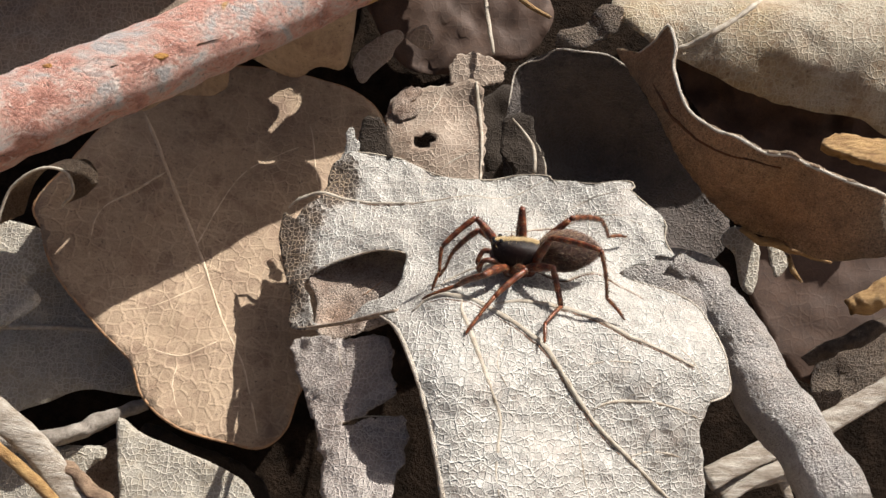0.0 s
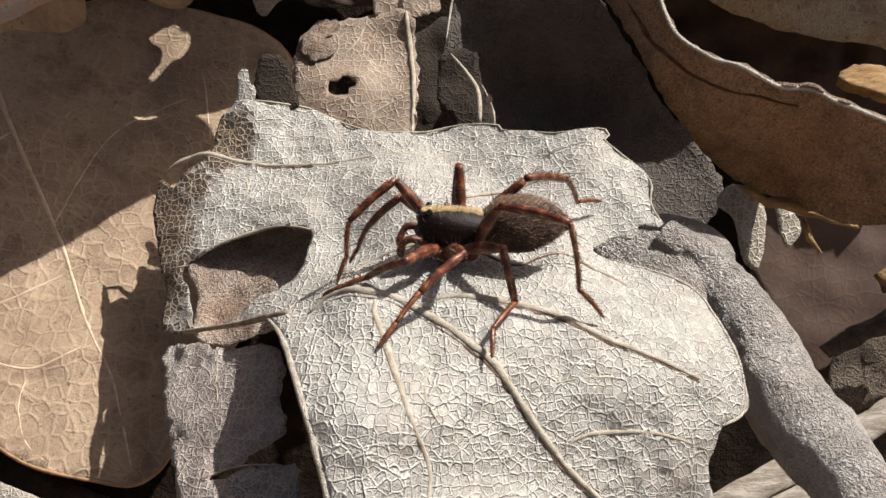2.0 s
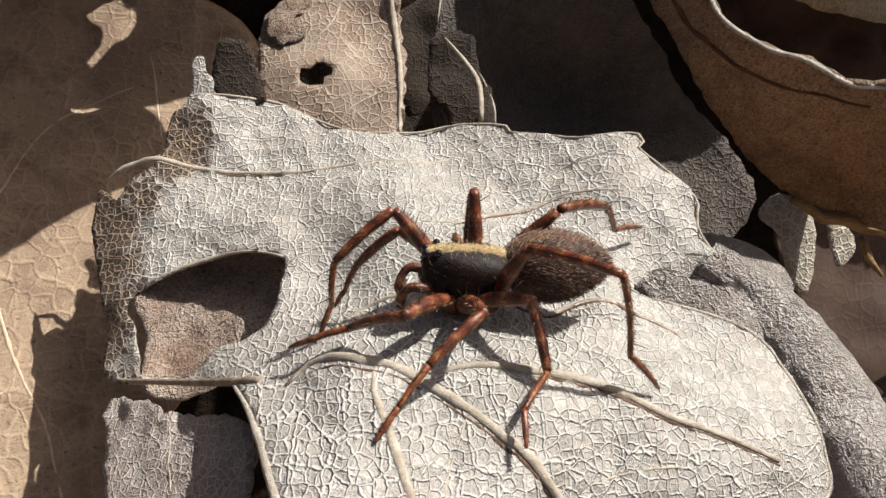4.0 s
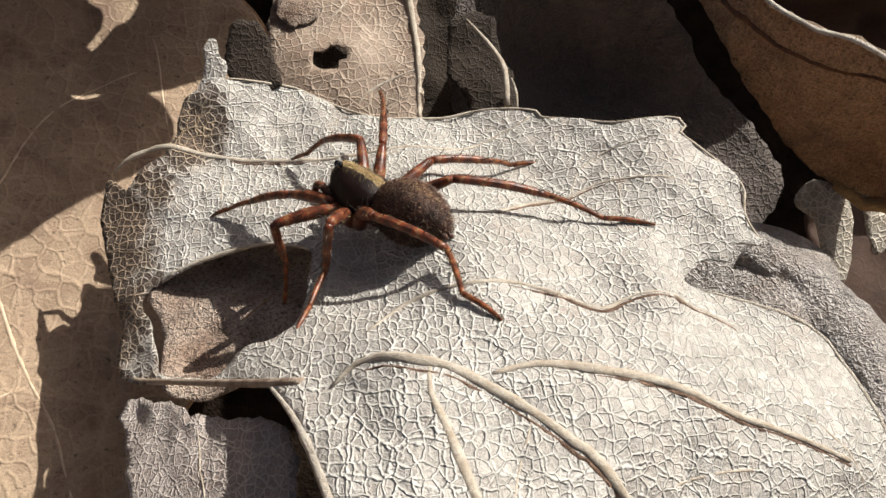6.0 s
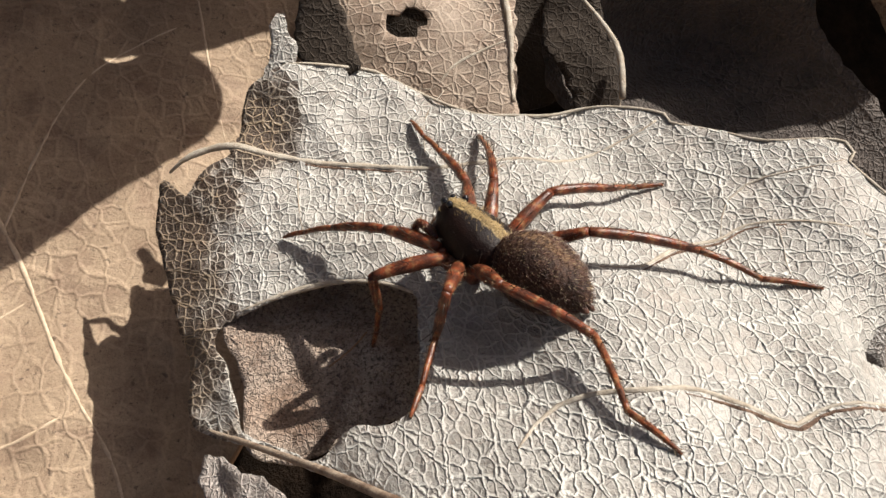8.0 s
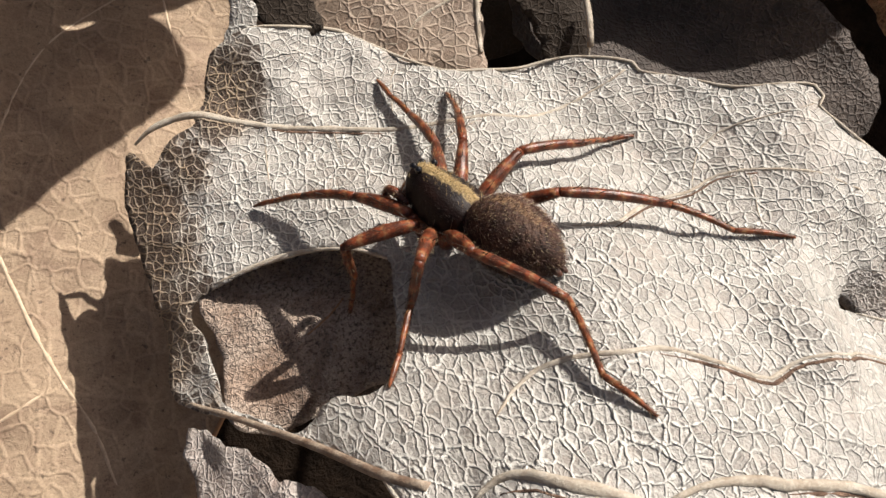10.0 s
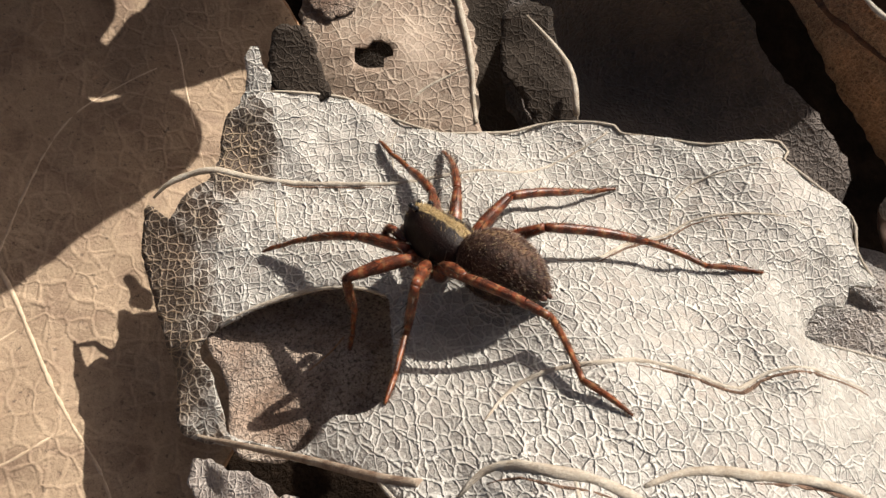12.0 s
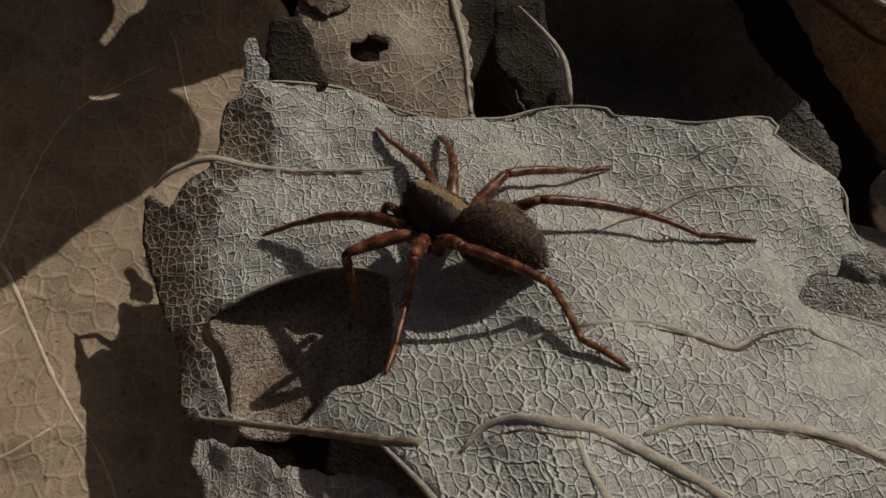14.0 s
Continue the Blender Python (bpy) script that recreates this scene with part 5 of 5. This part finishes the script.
def spider_body():
    body = new("spider")
    tagged(body, "brown hairy wolf spider with ringed reddish legs on the grey leaf", "spider")
    head = [(-1.5, 0.25, -0.3, 0.25), (-1.4, 0.62, -0.45, 0.42), (-1.15, 0.92, -0.75, 0.62), (-0.7, 1.1, -0.92, 0.8), (-0.15, 1.12, -0.98, 0.88), (0.35, 1.02, -0.95, 0.92),
            (0.75, 0.88, -0.88, 0.94), (1.1, 0.74, -0.75, 0.94), (1.35, 0.65, -0.55, 0.88), (1.48, 0.54, -0.12, 0.74), (1.55, 0.4, -0.02, 0.55)]
    shell = part("carapace", shaped_ball(head, 28, 0.88), CARAPACE, body, "dark carapace with a golden hairy stripe")
    part("golden_hair", hair_bm(shell.data, 1800, 0.13, 0.014, (-1.2, 0, 0.1), 3, 0.6, 0.2), GOLD_HAIR, shell)
    part("front_hair", hair_bm(shell.data, 130, 0.16, 0.01, (0.3, 0, 0.6), 8, 0.55, 0.6), GOLD_HAIR, shell)
    part("side_hair", hair_bm(shell.data, 700, 0.12, 0.008, (-1.2, 0, 0.1), 4, -0.8), SPINE, shell)
    tail = egg(3.7, 1.12, -1.05, 1.26, -1.0)
    rear = part("abdomen", shaped_ball(tail, 36), ABDOMEN, body, "dark brown speckled hairy abdomen")
    part("dusky_hair", hair_bm(rear.data, 5000, 0.2, 0.011, (-1.3, 0, 0.1), 5), DUSKY_HAIR, rear)
    part("pale_hair", hair_bm(rear.data, 1300, 0.15, 0.01, (-1.1, 0, 0.1), 6), PALE_HAIR, rear)
    for s in (-1, 1):
        part("spinneret", tube_bm(bmesh.new(), [Vector((-4.4, s * 0.13, -0.1)) * MM, Vector((-4.7, s * 0.14, -0.14)) * MM, Vector((-4.84, s * 0.14, -0.18)) * MM], [0.16 * MM, 0.12 * MM, 0.06 * MM], 8), FANG, body)
        fang = egg(0.75, 0.27, -0.28, 0.28, 0.0, 10)
        bm = shaped_ball(fang, 14)
        bmesh.ops.transform(bm, matrix=Matrix.Translation(Vector((1.5, s * 0.27, 0.12)) * MM) @ Matrix.Rotation(radians(-72), 4, "Y"), verts=bm.verts)
        part("chelicera", bm, FANG, body, "reddish brown chelicera")
        for x, y, z, r in ((1.42, 0.2, 0.82, 0.15), (1.05, 0.38, 0.92, 0.13), (1.54, 0.12, 0.52, 0.065), (1.5, 0.3, 0.55, 0.06)):
            part("eye", blob_bm((x, s * y, z), (r, r, r), 12), EYE, body, "shiny black eye")
        line = [(1.2, s * 0.5, -0.4), (1.65, s * 0.66, -0.15), (2.0, s * 0.66, -0.15), (2.25, s * 0.55, -0.5), (2.3, s * 0.45, -0.85), (2.2, s * 0.38, -1.1)]
        pts = smooth_line(line, 0.12)
        palp = part("pedipalp", tube_bm(bmesh.new(), [Vector(p) * MM for p in pts], np.interp(np.linspace(0, 1, len(pts)), [0, 0.3, 0.6, 0.8, 1], [0.16, 0.17, 0.14, 0.19, 0.06]) * MM, 10), LEG, body, "short ringed pedipalp")
        part("palp_hair", hair_bm(palp.data, 120, 0.16, 0.009, (0.2, 0, 0), 11), PALE_HAIR, palp)
        for x, y, z in HIPS.values():
            line = smooth_line([(x * 0.45, s * 0.3, -1.0), (x * 0.8, s * y * 0.75, -0.95), (x, s * y, z)], 0.1)
            part("coxa", tube_bm(bmesh.new(), [Vector(p) * MM for p in line], np.linspace(0.3, 0.26, len(line)) * MM, 12), LEG, body, "reddish leg base")
    part("sternum", shaped_ball(egg(2.1, 0.75, -1.1, -0.5, 0.95, 10)), FANG, body)
    return body


def blob_bm(centre, size, seg=16):
    bm = bmesh.new()
    for v in bmesh.ops.create_uvsphere(bm, u_segments=seg, v_segments=seg // 2, radius=1.0)["verts"]:
        v.co = (Vector((v.co.x * size[0], v.co.y * size[1], v.co.z * size[2])) + Vector(centre)) * MM
    return bm


def segment(name, length, profile, material, parent, spines, seed):
    """One leg segment along z, with a swollen profile, bristles and hairs."""
    n = 14
    t = np.linspace(0, 1, n)
    r = np.interp(t, np.linspace(0, 1, len(profile)), profile)
    bow = 0.03 * length * np.sin(np.pi * t)
    bm = bmesh.new()
    rings = []
    for ti, ri, bi in zip(t, r, bow):
        rings.append([bm.verts.new(Vector((math.cos(2 * math.pi * k / 12) * ri, math.sin(2 * math.pi * k / 12) * ri - bi, ti * length)) * MM) for k in range(12)])
    for a, b in zip(rings, rings[1:]):
        for k in range(12):
            bm.faces.new((a[k], a[(k + 1) % 12], b[(k + 1) % 12], b[k]))
    bm.faces.new(rings[0][::-1])
    bm.faces.new(rings[-1])
    ob = part(name, bm, material, parent)
    rng = random.Random(seed)
    hair = bmesh.new()
    for n_hair in range(int(120 * length)):
        z, a = rng.random(), rng.uniform(0, 2 * math.pi)
        ri = float(np.interp(z, t, r))
        p = Vector((math.cos(a) * ri, math.sin(a) * ri - 0.03 * length * math.sin(math.pi * z), z * length)) * MM
        d = Vector((math.cos(a), math.sin(a), 0.9)).normalized()
        e = d.orthogonal().normalized() * 0.008 * MM
        tip = hair.verts.new(p + d * rng.uniform(0.06, 0.16) * MM)
        strand = hair.faces.new((hair.verts.new(p + e), hair.verts.new(p - e), tip))
        strand.material_index = 1 if n_hair % 3 == 0 else 0
    for i in range(spines):
        z, a = (i + 0.7) / (spines + 0.4), math.pi * 1.5 + (0.0, 0.9, -0.9)[i % 3] + rng.uniform(-0.3, 0.3)
        ri = float(np.interp(z, t, r))
        p = Vector((math.cos(a) * ri, math.sin(a) * ri, z * length)) * MM
        d = Vector((math.cos(a), math.sin(a), 0.65)).normalized()
        tube_bm(hair, [p, p + d * 0.3 * MM, p + d * 0.6 * MM], [0.018 * MM, 0.013 * MM, 0.003 * MM], 4)
    if ob.parent is not None and ob.parent.type == "EMPTY":
        part("bristles", hair, SPINE, ob).data.materials.append(PALE_HAIR)
    else:
        joined = bmesh.new()
        joined.from_mesh(ob.data)
        count = len(joined.faces)
        extra = bpy.data.meshes.new("bristles")
        hair.to_mesh(extra)
        hair.free()
        joined.from_mesh(extra)
        joined.faces.ensure_lookup_table()
        for f in joined.faces[count:]:
            f.material_index = 1 + f.material_index
        for f in joined.faces:
            f.smooth = True
        joined.to_mesh(ob.data)
        joined.free()
        ob.data.materials.append(SPINE)
        ob.data.materials.append(PALE_HAIR)
    return ob


spider = spider_body()
LEGS = {}
for key, (a, b, c, d) in SEGMENTS.items():
    femur = segment("leg", a, (0.18, 0.25, 0.265, 0.22, 0.165), LEG, spider, 5, len(key) + ord(key[1]))
    tibia = segment("tibia", b, (0.155, 0.19, 0.17, 0.175, 0.16, 0.13), LEG, femur, 5, 3 + ord(key[1]))
    meta = segment("metatarsus", c, (0.12, 0.112, 0.1, 0.09), TARSUS, femur, 4, 5 + ord(key[1]))
    foot = segment("tarsus", d, (0.095, 0.1, 0.09, 0.045), TARSUS, femur, 0, 7 + ord(key[1]))
    LEGS[key] = (femur, tibia, meta, foot)


def bone(a, b, across):
    """The pose of a segment that reaches from a to b."""
    z = (Vector(b) - Vector(a)).normalized()
    x = Vector(across)
    x = (x - z * x.dot(z)).normalized()
    y = z.cross(x)
    m = Matrix((x, y, z)).transposed().to_4x4()
    m.translation = Vector(a) * MM
    return m


def leg_poses(key, stance):
    """Poses of the four segments of a leg: the first in the body's space, the rest in the first one's."""
    h = Vector(HIPS[key[1]])
    h.y *= 1 if key[0] == "L" else -1
    joints = [h, *(Vector(p) for p in stance)]
    across = (joints[-1] - h).cross(Vector((0, 0, 1)))
    made = [bone(p, q, across) for p, q in zip(joints, joints[1:])]
    base = made[0].inverted()
    return [made[0]] + [base @ m for m in made[1:]]


def between(key, a, b, share, up):
    """A stance between two, with the leg raised, at the true lengths."""
    h = Vector(HIPS[key[1]])
    h.y *= 1 if key[0] == "L" else -1
    out, here, last_a, last_b = [], h, h, h
    for p, q, length in zip(a, b, SEGMENTS[key]):
        p, q = Vector(p), Vector(q)
        d = (p - last_a).normalized().lerp((q - last_b).normalized(), share) + Vector((0, 0, up))
        here = here + d.normalized() * length
        out.append(here)
        last_a, last_b = p, q
    return out


def motions():
    first, later = (pose(p[0] * MM, p[1] * MM, p[2] * MM, *p[3:]) for p in (BODY_FIRST, BODY_LATER))
    rows = [(0.0, first), (3.9, first)]
    for t, share in ((4.3, 0.2), (4.8, 0.55), (5.2, 0.85)):
        m = Matrix.LocRotScale(first.translation.lerp(later.translation, share), first.to_quaternion().slerp(later.to_quaternion(), share), None)
        rows.append((t, m))
    poised = Matrix.Translation((0.25 * MM, 0, 0)) @ later
    walk(spider, rows + [(5.6, poised), (6.05, poised), (6.25, later), (14.0, later)])
    starts = {"L1": 3.9, "R2": 4.0, "L3": 3.9, "R4": 4.1, "R1": 4.5, "L2": 4.4, "R3": 4.5, "L4": 4.6}
    for key, parts_of_leg in LEGS.items():
        a, b, t = STANCE_FIRST[key], STANCE_LATER[key], starts[key]
        stances = [(0.0, a), (t, a), (t + 0.3, between(key, a, b, 0.35, 0.3)), (t + 0.6, between(key, a, b, 0.75, 0.2)), (t + 0.9, b), (14.0, b)]
        if key in ("R1", "R2"):
            raised = between(key, a, b, *((0.45, 0.1) if key == "R1" else (0.85, 0.45)))
            stances[-2:] = [(5.6, raised), (6.05, raised), (6.25, b), (14.0, b)]
        poses = [(s, leg_poses(key, st)) for s, st in stances]
        for i, ob in enumerate(parts_of_leg):
            walk(ob, [(s, p[i]) for s, p in poses])


motions()
